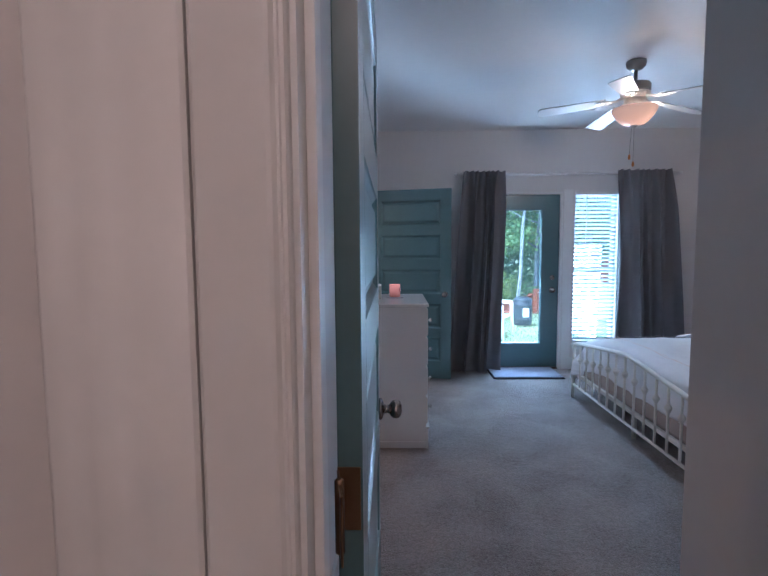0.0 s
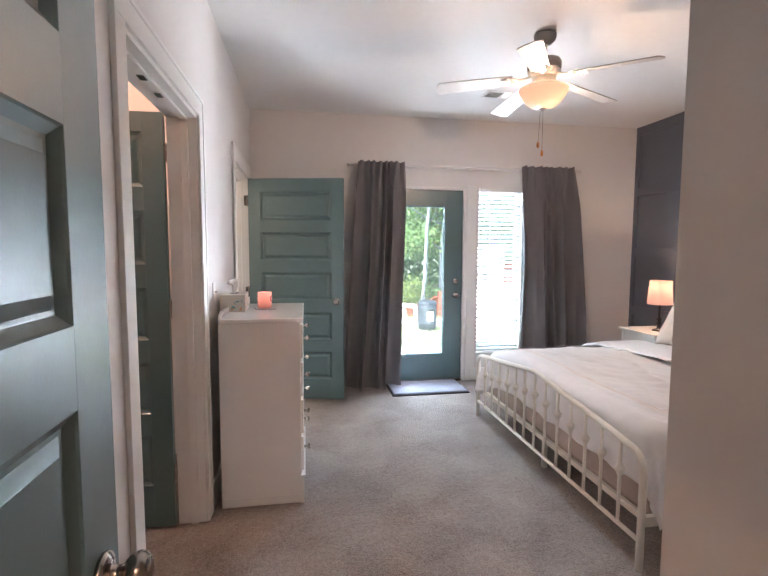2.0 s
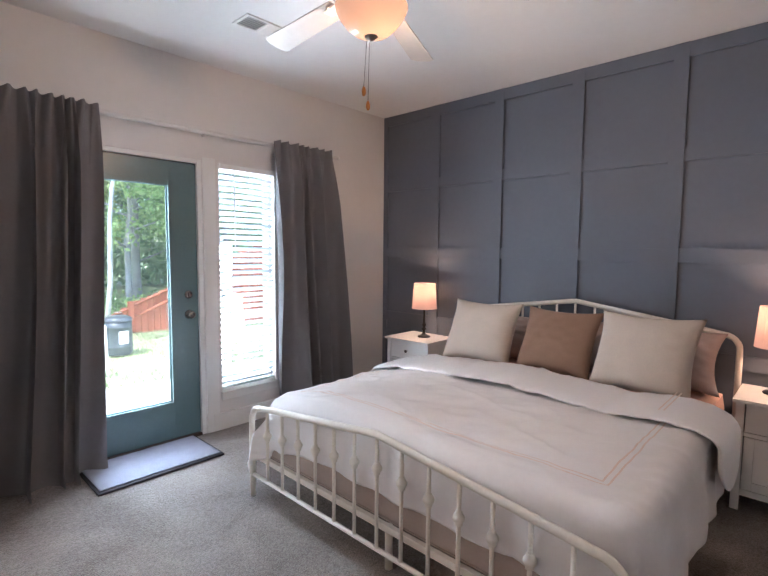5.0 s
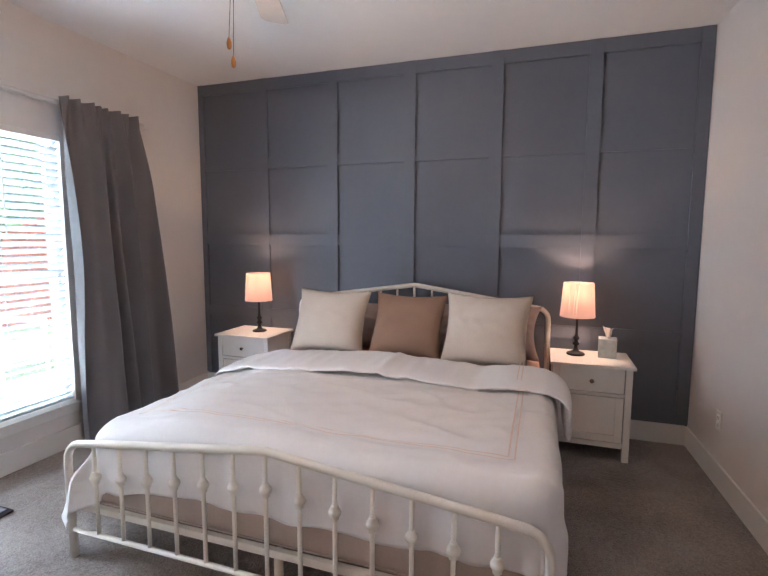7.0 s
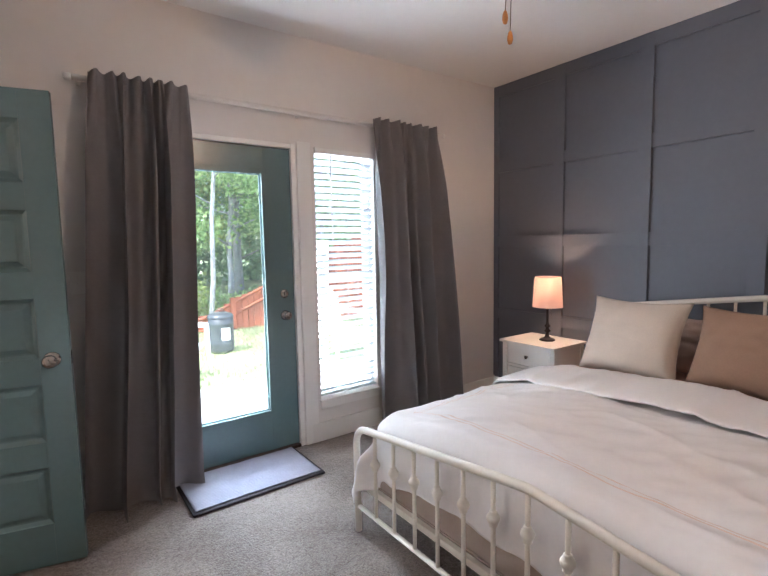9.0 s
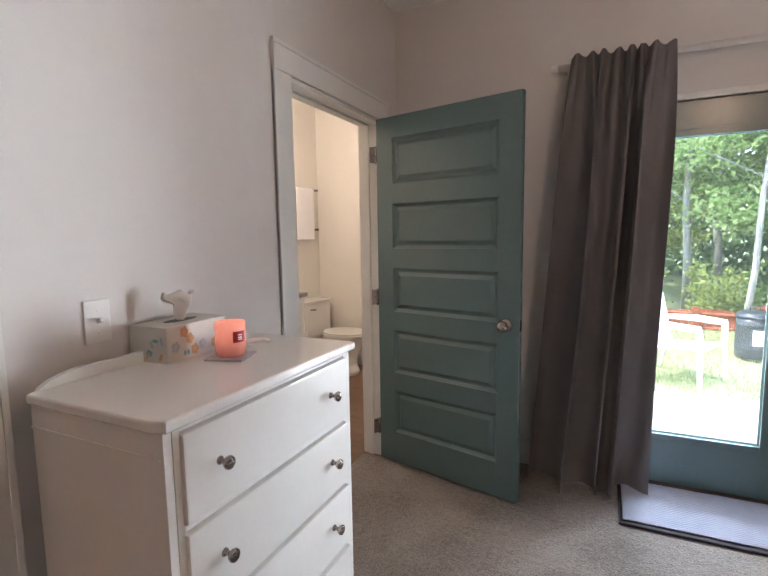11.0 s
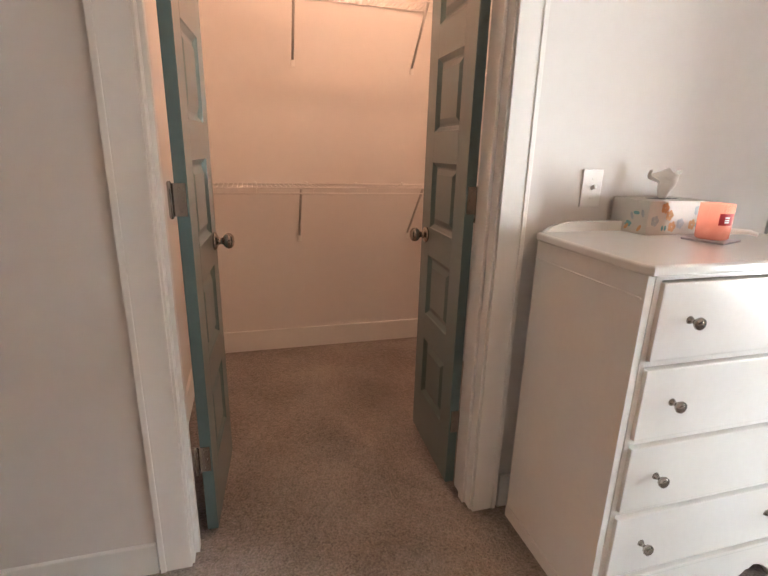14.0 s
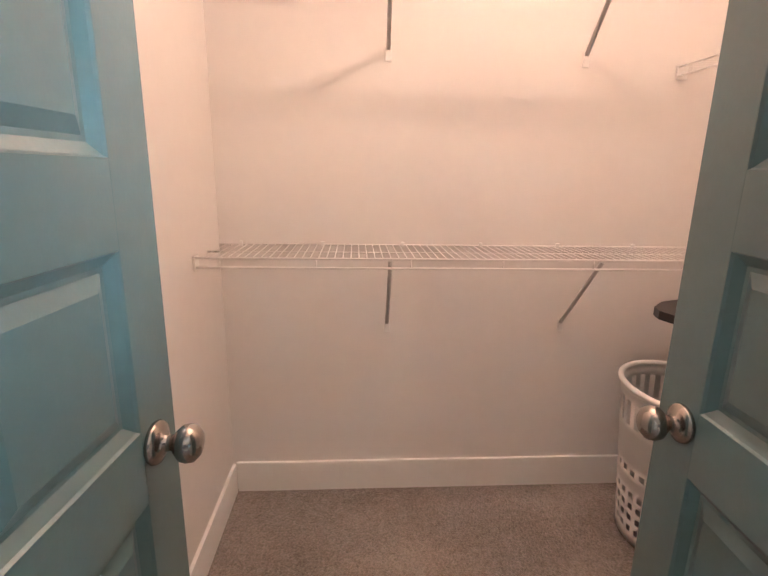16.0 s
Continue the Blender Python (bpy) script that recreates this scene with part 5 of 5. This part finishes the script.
basket = thing("laundry_basket", "tall white plastic laundry basket with punched holes", "laundry basket", pose(-1.555, 3.795, 0.001))
bm = bmesh.new()
seg, rows_n = 60, 26


def basket_at(k, j):
    t = j / rows_n
    r = 0.165 + 0.055 * t
    a = 2 * math.pi * k / seg
    return Vector((r * 1.05 * math.cos(a), r * 0.88 * math.sin(a), 0.008 + 0.592 * t))


ring = [[bm.verts.new(basket_at(k, j)) for k in range(seg)] for j in range(rows_n + 1)]
for j in range(rows_n):
    for k in range(seg):
        if (2 <= j < 9 or 11 <= j < 14 or 20 <= j < 24) and k % 2 == 0 and (j % 2 == 0 or j > 19):
            continue
        f = bm.faces.new((ring[j][k], ring[j][(k + 1) % seg], ring[j + 1][(k + 1) % seg], ring[j + 1][k]))
        f.smooth = True
bm.faces.new(ring[0][::-1])
bmesh.ops.solidify(bm, geom=bm.faces[:], thickness=0.003)
part("body", bm, PLASTIC, basket)
part("rim", T([basket_at(k % seg, rows_n) + Vector((0, 0, 0.004)) for k in range(seg + 1)], 0.0105, 10), PLASTIC, basket)
board = thing("ironing_board", "black covered ironing board standing folded against the wall", "ironing board")
noseb = bmesh.new()
outline = [(-0.14, 0.37), (-0.14, 0.06), (-0.11, -0.02), (-0.05, -0.085), (0.0, -0.10), (0.05, -0.085), (0.11, -0.02), (0.14, 0.06), (0.14, 0.37)]
a = [noseb.verts.new((x, y, 0.0)) for x, y in outline]
b = [noseb.verts.new((x, y, 0.028)) for x, y in outline]
noseb.faces.new(a[::-1])
noseb.faces.new(b)
for k in range(len(a)):
    noseb.faces.new((a[k], a[(k + 1) % len(a)], b[(k + 1) % len(a)], b[k]))
turned(noseb, Matrix.Translation((-1.50, 3.715, 0.875)))
part("board", noseb, BLACK, board)
for x in (-1.60, -1.40):
    part("leg", T([(x, 4.07, 0.0), (x, 4.055, 0.40), (x, 4.0, 0.876)], 0.011, 10), NICKEL, board)
flush = thing("closet_light", "round white flush ceiling light in the closet", "ceiling light", pose(-1.18, 3.10, TOP))
part("base", L([(0, -0.001), (0.13, -0.001), (0.135, -0.02), (0, -0.02)], 32, cap=False), TRIM, flush)
dm = part("dome", L([(0.125, -0.0205), (0.12, -0.05), (0.09, -0.085), (0.04, -0.105), (0, -0.108)], 32, cap=False), GLOBE, flush)
dm.visible_shadow = False

# ---- bathroom ----
toilet = thing("toilet", "white porcelain toilet with its lid closed", "toilet", pose(-1.876, 6.78, 0))
part("tank", B(0.012, 0.20, -0.215, 0.215, 0.36, 0.705, bevel=0.022), PORCELAIN, toilet)
part("tank_lid", B(0.004, 0.212, -0.225, 0.225, 0.706, 0.738, bevel=0.010), PORCELAIN, toilet)
part("flush_lever", T([(0.203, -0.16, 0.655), (0.218, -0.16, 0.655), (0.222, -0.10, 0.648)], 0.007, 8), NICKEL, toilet)


def bowl_fn(u, v):
    a = 2 * math.pi * u
    prof = [(0.135, 0.0), (0.14, 0.03), (0.115, 0.10), (0.12, 0.18), (0.155, 0.28), (0.182, 0.36), (0.186, 0.395)]
    i = min(int(v * 6), 5)
    t = v * 6 - i
    r = prof[i][0] * (1 - t) + prof[i + 1][0] * t
    z = prof[i][1] * (1 - t) + prof[i + 1][1] * t
    stretch = 1.38 if math.cos(a) > 0 else 1.15
    return Vector((0.48 - 0.03 * (1 - v) + r * stretch * math.cos(a), r * math.sin(a), z))


part("bowl", sheet(bowl_fn, 40, 18), PORCELAIN, toilet)
for nm, z0, z1, g in (("seat", 0.396, 0.416, 1.0), ("lid", 0.4165, 0.436, 0.985)):
    bm = bmesh.new()
    rs = [[bm.verts.new((0.48 + 0.19 * g * (1.38 if math.cos(a) > 0 else 1.12) * math.cos(a), 0.19 * g * math.sin(a), z)) for a in [2 * math.pi * k / 36 for k in range(36)]] for z in (z0, z1)]
    bm.faces.new(rs[0][::-1])
    bm.faces.new(rs[1])
    for k in range(36):
        bm.faces.new((rs[0][k], rs[0][(k + 1) % 36], rs[1][(k + 1) % 36], rs[1][k]))
    bmesh.ops.bevel(bm, geom=[e for e in bm.edges if abs(e.verts[0].co.z - e.verts[1].co.z) < 1e-5], offset=0.006, segments=2, affect="EDGES", profile=0.5)
    part(nm, bm, PORCELAIN, toilet)
part("pedestal", B(0.17, 0.42, -0.088, 0.088, 0.0, 0.31, bevel=0.06), PORCELAIN, toilet)

vanity = thing("vanity_cabinet", "white bathroom vanity with drawers and dark pulls", "vanity")
part("body", B(-1.878, -1.392, 4.80, 6.095, 0.09, 0.865, bevel=0.002), WHITE, vanity)
part("toe_kick", B(-1.878, -1.45, 4.81, 6.07, 0.0, 0.0895), WHITE, vanity)
for z0, z1 in ((0.69, 0.85), (0.40, 0.675), (0.11, 0.385)):
    for y0, y1 in ((5.70, 6.08), (5.26, 5.68), (4.82, 5.24)):
        bm = B(-1.3915, -1.374, y0, y1, z0, z1, bevel=0.003)
        d = part("drawer", bm, WHITE, vanity)
        zc, yc = (z0 + z1) / 2, (y0 + y1) / 2
        part("pull", T([(-1.374, yc - 0.06, zc), (-1.350, yc - 0.058, zc), (-1.348, yc + 0.058, zc), (-1.374, yc + 0.06, zc)], 0.0055, 8), BLACK, d, "dark bar pull")
part("countertop", B(-1.878, -1.362, 4.78, 6.125, 0.8655, 0.90, bevel=0.004), STONE, vanity, "grey brown stone countertop")

for z in (1.865, 1.455):
    tbk = thing("towel_bar", "brushed nickel towel bar on the bathroom wall", "towel bar", group="pair of towel bars")
    part("bar", T([(-1.815, 6.380, z), (-1.815, 7.005, z)], 0.009, 12), NICKEL, tbk)
    for y in (6.380, 7.005):
        part("post", L([(0, 0), (0.026, 0), (0.026, 0.008), (0.013, 0.016), (0.011, 0.06), (0.014, 0.074), (0, 0.076)], 18, Matrix.Translation((-1.8795, y, z)) @ Matrix.Rotation(radians(90), 4, "Y"), False), NICKEL, tbk)


def towel(name, label, mat, y0, y1, z_bar, drop, back):
    def fn(u, v):
        y = y0 + (y1 - y0) * v
        d = -back + (drop + back) * u
        wob = 0.006 * noise.noise(Vector((v * 5, u * 4, y0)))
        if abs(d) < 0.02:
            return Vector((-1.815 + 0.016 * math.sin(d / 0.02 * math.pi / 2), y, z_bar + 0.014 * math.cos(d / 0.02 * math.pi / 2)))
        s = 1 if d > 0 else -1
        return Vector((-1.815 + s * 0.017 + wob + 0.004 * s, y + wob, z_bar + 0.018 - abs(d)))
    return solid(name, sheet(fn, 60, 16, 0.007), mat, label, "towel")


towel("bath_towel", "white towel hanging over the upper bar", LINEN, 6.610, 6.915, 1.865, 0.535, 0.40)
towel("hand_towel", "cream towel hanging beside the white one", CREAM, 6.505, 6.600, 1.865, 0.50, 0.46)

# ---- outdoors ----
GZ = -0.15
bm = bmesh.new()
for x0, x1, y0, y1 in ((-400, 400, -400, 400),):
    bm.faces.new([bm.verts.new(p) for p in ((x0, y0, GZ), (x1, y0, GZ), (x1, y1, GZ), (x0, y1, GZ))])
setting("ground", bm, GRASS, "green lawn ground", "ground")
setting("patio", B(WX1, 6.5, NY1 + 0.001, 7.75, GZ - 0.1, -0.12, bevel=0.006), CONCRETE, "pale concrete patio slab", "patio")
solid("outdoor_mat", B(0.6, 2.02, 6.0, 7.36, -0.1195, -0.110, bevel=0.003), GREYPLASTIC, "flat grey outdoor mat on the patio", "mat")

rg = np.random.default_rng(7)


def quads(name, centres, sizes, mat, upright=0.0, aspect=0.6):
    """Many small leaves: bent quads with random turns, as one mesh."""
    n = len(centres)
    a = rg.normal(size=(n, 3))
    a[:, 2] *= (1 - upright)
    if upright:
        a = np.tile((0.0, 0.0, 1.0), (n, 1)) + 0.35 * rg.normal(size=(n, 3))
    a /= np.linalg.norm(a, axis=1)[:, None]
    b = np.cross(a, rg.normal(size=(n, 3)))
    b /= np.linalg.norm(b, axis=1)[:, None]
    c = np.cross(a, b)
    s = np.asarray(sizes)[:, None]
    v = np.empty((n, 4, 3))
    v[:, 0], v[:, 2] = centres - a * s * 0.5, centres + a * s * 0.5
    v[:, 1], v[:, 3] = centres + b * s * aspect * 0.5 + c * s * 0.1, centres - b * s * aspect * 0.5 + c * s * 0.1
    me = bpy.data.meshes.new(name)
    me.from_pydata(v.reshape(-1, 3).tolist(), [], np.arange(n * 4).reshape(-1, 4).tolist())
    me.materials.append(mat)
    return me


def clumps(middles, radius, per, flat=0.6):
    out = []
    for m in middles:
        d = rg.normal(size=(per, 3)) * radius * np.array((0.55, 0.55, 0.55 * flat))
        out.append(np.asarray(m) + d)
    return np.concatenate(out)


def tree(name, label, x, y, height, trunk_r, bend, leaf_mat, first, spread, n_limbs, per, size):
    t = thing(name, label, "tree", pose(x, y, GZ), "trees of the wood behind the garden")
    pts = [(bend * math.sin(2.2 * k / 8) * 0.5 + 0.06 * math.sin(3 * k), 0.05 * math.sin(2 * k + x), height * k / 8) for k in range(9)]
    part("trunk", T(pts, [trunk_r * (1 - 0.085 * k) for k in range(9)], 10), BARK, t, "grey bark")
    mids = []
    for k in range(n_limbs):
        h = first + (height * 0.98 - first) * (k + 0.5) / n_limbs
        i = min(int(h / height * 8), 7)
        base = Vector(pts[i]).lerp(Vector(pts[i + 1]), h / height * 8 - i)
        ang = k * 2.4 + x
        reach = spread * (1 - 0.55 * (h - first) / (height - first)) * rg.uniform(0.7, 1.15)
        tip = base + Vector((math.cos(ang) * reach, math.sin(ang) * reach, reach * rg.uniform(0.05, 0.5)))
        midp = base.lerp(tip, 0.5) + Vector((0, 0, 0.08 * reach))
        part("limb", T([base, midp, tip], [trunk_r * 0.32, trunk_r * 0.2, trunk_r * 0.08], 6), BARK, t)
        mids += [midp, tip, base.lerp(tip, 0.75) + Vector((0, 0, 0.15)), tip + Vector((rg.uniform(-0.4, 0.4), rg.uniform(-0.4, 0.4), -0.15))]
    c = clumps([tuple(m) for m in mids], spread * 0.30, per)
    crown = new("crown", quads("crown", c, rg.uniform(size * 0.7, size * 1.3, len(c)), leaf_mat))
    crown.parent = t
    return t


tree("tree", "slender pale trunked tree with a curved stem", 2.66, 10.4, 8.0, 0.042, 0.55, LEAF, 2.0, 1.7, 14, 190, 0.085)
tree("tree", "tall grey trunked tree with green leaves", 4.8, 15.3, 10.0, 0.12, 0.2, LEAF, 2.2, 2.2, 14, 170, 0.11)
k = 0
for x, y in ((0.8, 14.2), (2.4, 13.4), (3.5, 17.0), (6.6, 14.0), (8.2, 16.5), (6.0, 18.5), (1.2, 18.0), (10.5, 15.5), (9.6, 19.0), (3.8, 12.9), (12.5, 17.5), (5.4, 13.0), (-1.2, 16.0), (13.5, 14.2), (8.4, 13.2)):
    k += 1
    mat_k = (LEAF, LEAFDARK, LEAF, LEAFYELLOW, LEAFDARK)[k % 5]
    tree("tree", "leafy woodland tree in full summer green", x, y, 6.5 + 3.5 * ((k * 37) % 10) / 10, 0.07 + 0.05 * ((k * 13) % 5) / 5, 0.3 * math.sin(k * 2.0), mat_k, 0.9 + 0.5 * (k % 3), 1.9, 15, 150, 0.12)
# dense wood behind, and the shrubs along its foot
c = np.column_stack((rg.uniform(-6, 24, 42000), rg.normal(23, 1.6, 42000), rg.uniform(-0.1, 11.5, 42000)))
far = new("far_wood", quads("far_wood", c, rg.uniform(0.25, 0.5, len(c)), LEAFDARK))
tagged(far, "dense wood behind the garden, its green darkened as if in shade", "wood", kind="stuff")
for i in range(14):
    x, y = -0.5 + i * 1.05 + rg.uniform(-0.3, 0.3), 12.1 + rg.uniform(-0.3, 0.6)
    h = rg.uniform(0.5, 1.0)
    sh = thing("shrub", "bushy yellow green shrub at the edge of the lawn", "shrub", pose(x, y, GZ), "shrubs along the lawn")
    stems = bmesh.new()
    ms = []
    for q in range(9):
        a = q * 2.4
        tip = (0.42 * math.cos(a) * (0.4 + 0.6 * (q % 3) / 2), 0.42 * math.sin(a) * (0.4 + 0.6 * (q % 3) / 2), h * (0.55 + 0.45 * ((q * 5) % 7) / 7))
        tube(stems, [(0, 0, 0), (tip[0] * 0.4, tip[1] * 0.4, tip[2] * 0.55), tip], [0.012, 0.008, 0.003], 5)
        ms += [tip, (tip[0] * 0.7, tip[1] * 0.7, tip[2] * 0.6), (tip[0] * 0.8, tip[1] * 0.8, tip[2] * 0.3)]
    part("stems", stems, BARK, sh)
    c = clumps(ms, 0.25, 60, 0.8)
    c[:, 2] = np.maximum(c[:, 2], 0.01)
    lv = new("foliage", quads("foliage", c, rg.uniform(0.05, 0.11, len(c)), (LEAFYELLOW, LEAF, LEAFYELLOW)[i % 3]))
    lv.parent = sh
# grass
c = np.column_stack((rg.uniform(0.5, 8.5, 26000), rg.uniform(7.78, 12.2, 26000), np.full(26000, GZ + 0.02)))
gr = new("grass", quads("grass", c, rg.uniform(0.05, 0.09, len(c)), PALEGRASS, upright=1.0, aspect=0.12))
tagged(gr, "mown green grass blades of the lawn", "grass", kind="stuff")

# fence that climbs the slope: boards, rails and posts
fence = thing("garden_fence", "red brown stained board fence stepping up the slope", "fence")
FX0, FX1 = 1.2, 7.6


def fence_at(t):
    x = FX0 + (FX1 - FX0) * t
    return x, 11.35 - 0.10 * (x - 3), max(0.16, 0.20 + 0.46 * (x - 2.9))


for k in range(58):
    x, y, zt = fence_at(k / 58)
    b = part("board", B(x, x + 0.104, y - 0.010, y + 0.010, GZ - 0.02, zt + 0.02 * math.sin(k * 7), bevel=0.002), FENCE, fence)
for z in (0.0, -0.22):
    pts = [fence_at(k / 20) for k in range(21)]
    part("rail", T([(x, y - 0.030, zt - 0.06 + z) for x, y, zt in pts], 0.028, 4), FENCE, fence)
for k in range(7):
    x, y, zt = fence_at(k / 6.0)
    part("post", B(x - 0.045, x + 0.045, y - 0.09, y - 0.012, GZ - 0.02, zt + 0.05, bevel=0.004), FENCE, fence)

barrel = thing("barrel_smoker", "black steel barrel with a paper label and domed lid", "barrel", pose(2.585, 9.55, GZ))
part("drum", L([(0, 0.03), (0.165, 0.03), (0.175, 0.05), (0.178, 0.14), (0.183, 0.15), (0.178, 0.16), (0.178, 0.42), (0.183, 0.43), (0.178, 0.44), (0.176, 0.52), (0, 0.52)], 36, cap=False), BARREL, barrel)
part("lid", L([(0.186, 0.515), (0.186, 0.535), (0.165, 0.565), (0.10, 0.590), (0, 0.600)], 36, cap=False), BARREL, barrel)
part("lid_handle", T([(-0.05, 0, 0.595), (-0.045, 0, 0.635), (0.045, 0, 0.635), (0.05, 0, 0.595)], 0.008, 8), NICKEL, barrel)
for a in (-0.5, 2.6):
    part("side_handle", T([(0.178 * math.cos(a - 0.2), 0.178 * math.sin(a - 0.2), 0.33), (0.215 * math.cos(a), 0.215 * math.sin(a), 0.33), (0.178 * math.cos(a + 0.2), 0.178 * math.sin(a + 0.2), 0.33)], 0.008, 8), NICKEL, barrel)
lab = bmesh.new()
rows = []
for k in range(7):
    a = radians(-105 + 42 * k / 6)
    rows.append([lab.verts.new((0.1815 * math.cos(a), 0.1815 * math.sin(a), z)) for z in (0.20, 0.38)])
for p0, p1 in zip(rows, rows[1:]):
    lab.faces.new((p0[0], p1[0], p1[1], p0[1]))
part("label", lab, PAPER, barrel, "white paper label")
for a in (0.5, 2.6, 4.7):
    part("foot", B(0.13 * math.cos(a) - 0.02, 0.13 * math.cos(a) + 0.02, 0.13 * math.sin(a) - 0.02, 0.13 * math.sin(a) + 0.02, 0.0, 0.035), BARREL, barrel)


def garden_chair(m, label):
    """A moulded plastic armchair with a fanned, arched back; it faces local -y."""
    ch = thing("garden_chair", label, "chair", m, "white plastic garden chairs")
    part("seat", sheet(lambda u, v: Vector((-0.26 + 0.52 * u, -0.26 + 0.50 * v, 0.40 - 0.05 * v - 0.02 * math.sin(math.pi * u))), 10, 10, 0.015), PLASTIC, ch)
    for k in range(7):
        t = k / 6 - 0.5
        h = 0.52 + 0.10 * math.cos(t * math.pi)
        bm = bmesh.new()
        pts = [(t * 0.44, 0.22, 0.34), (t * 0.50, 0.28, 0.34 + h * 0.5), (t * 0.56, 0.36, 0.34 + h)]
        for p0, p1 in zip(pts, pts[1:]):
            q = [bm.verts.new((p[0] + s * 0.034, p[1] + d, p[2])) for p in (p0, p1) for s in (-1, 1) for d in (0, 0.014)]
            bmesh.ops.convex_hull(bm, input=q)
        part("back_slat", bm, PLASTIC, ch)
    part("back_band", T([(-0.27, 0.30, 0.62), (0, 0.325, 0.62), (0.27, 0.30, 0.62)], 0.016, 8), PLASTIC, ch)
    for s in (-1, 1):
        part("arm", T([(s * 0.30, -0.27, 0.60), (s * 0.32, 0.0, 0.61), (s * 0.28, 0.29, 0.60)], [0.032, 0.036, 0.026], 10), PLASTIC, ch)
        part("leg", T([(s * 0.29, -0.29, 0.0), (s * 0.28, -0.27, 0.40), (s * 0.30, -0.26, 0.60)], [0.022, 0.028, 0.028], 8), PLASTIC, ch)
        part("leg", T([(s * 0.29, 0.36, 0.0), (s * 0.26, 0.24, 0.40)], [0.020, 0.028], 8), PLASTIC, ch)
    return ch


garden_chair(pose(1.72, 8.35, GZ, 0, 0, 60), "white plastic garden armchair on the lawn")
garden_chair(pose(3.75, 8.15, GZ, 0, 0, 12), "white plastic garden armchair with an arched back")
tbl = thing("side_table", "small round pale table on thin dark legs", "table", pose(2.78, 7.50, -0.12))
part("top", L([(0, 0.545), (0.235, 0.545), (0.24, 0.552), (0.235, 0.560), (0, 0.560)], 36, cap=False), PLASTIC, tbl)
for k in range(3):
    a = k * 2.094 + 0.9
    part("leg", T([(0.06 * math.cos(a), 0.06 * math.sin(a), 0.545), (0.21 * math.cos(a), 0.21 * math.sin(a), 0.0)], 0.009, 8), BLACK, tbl)
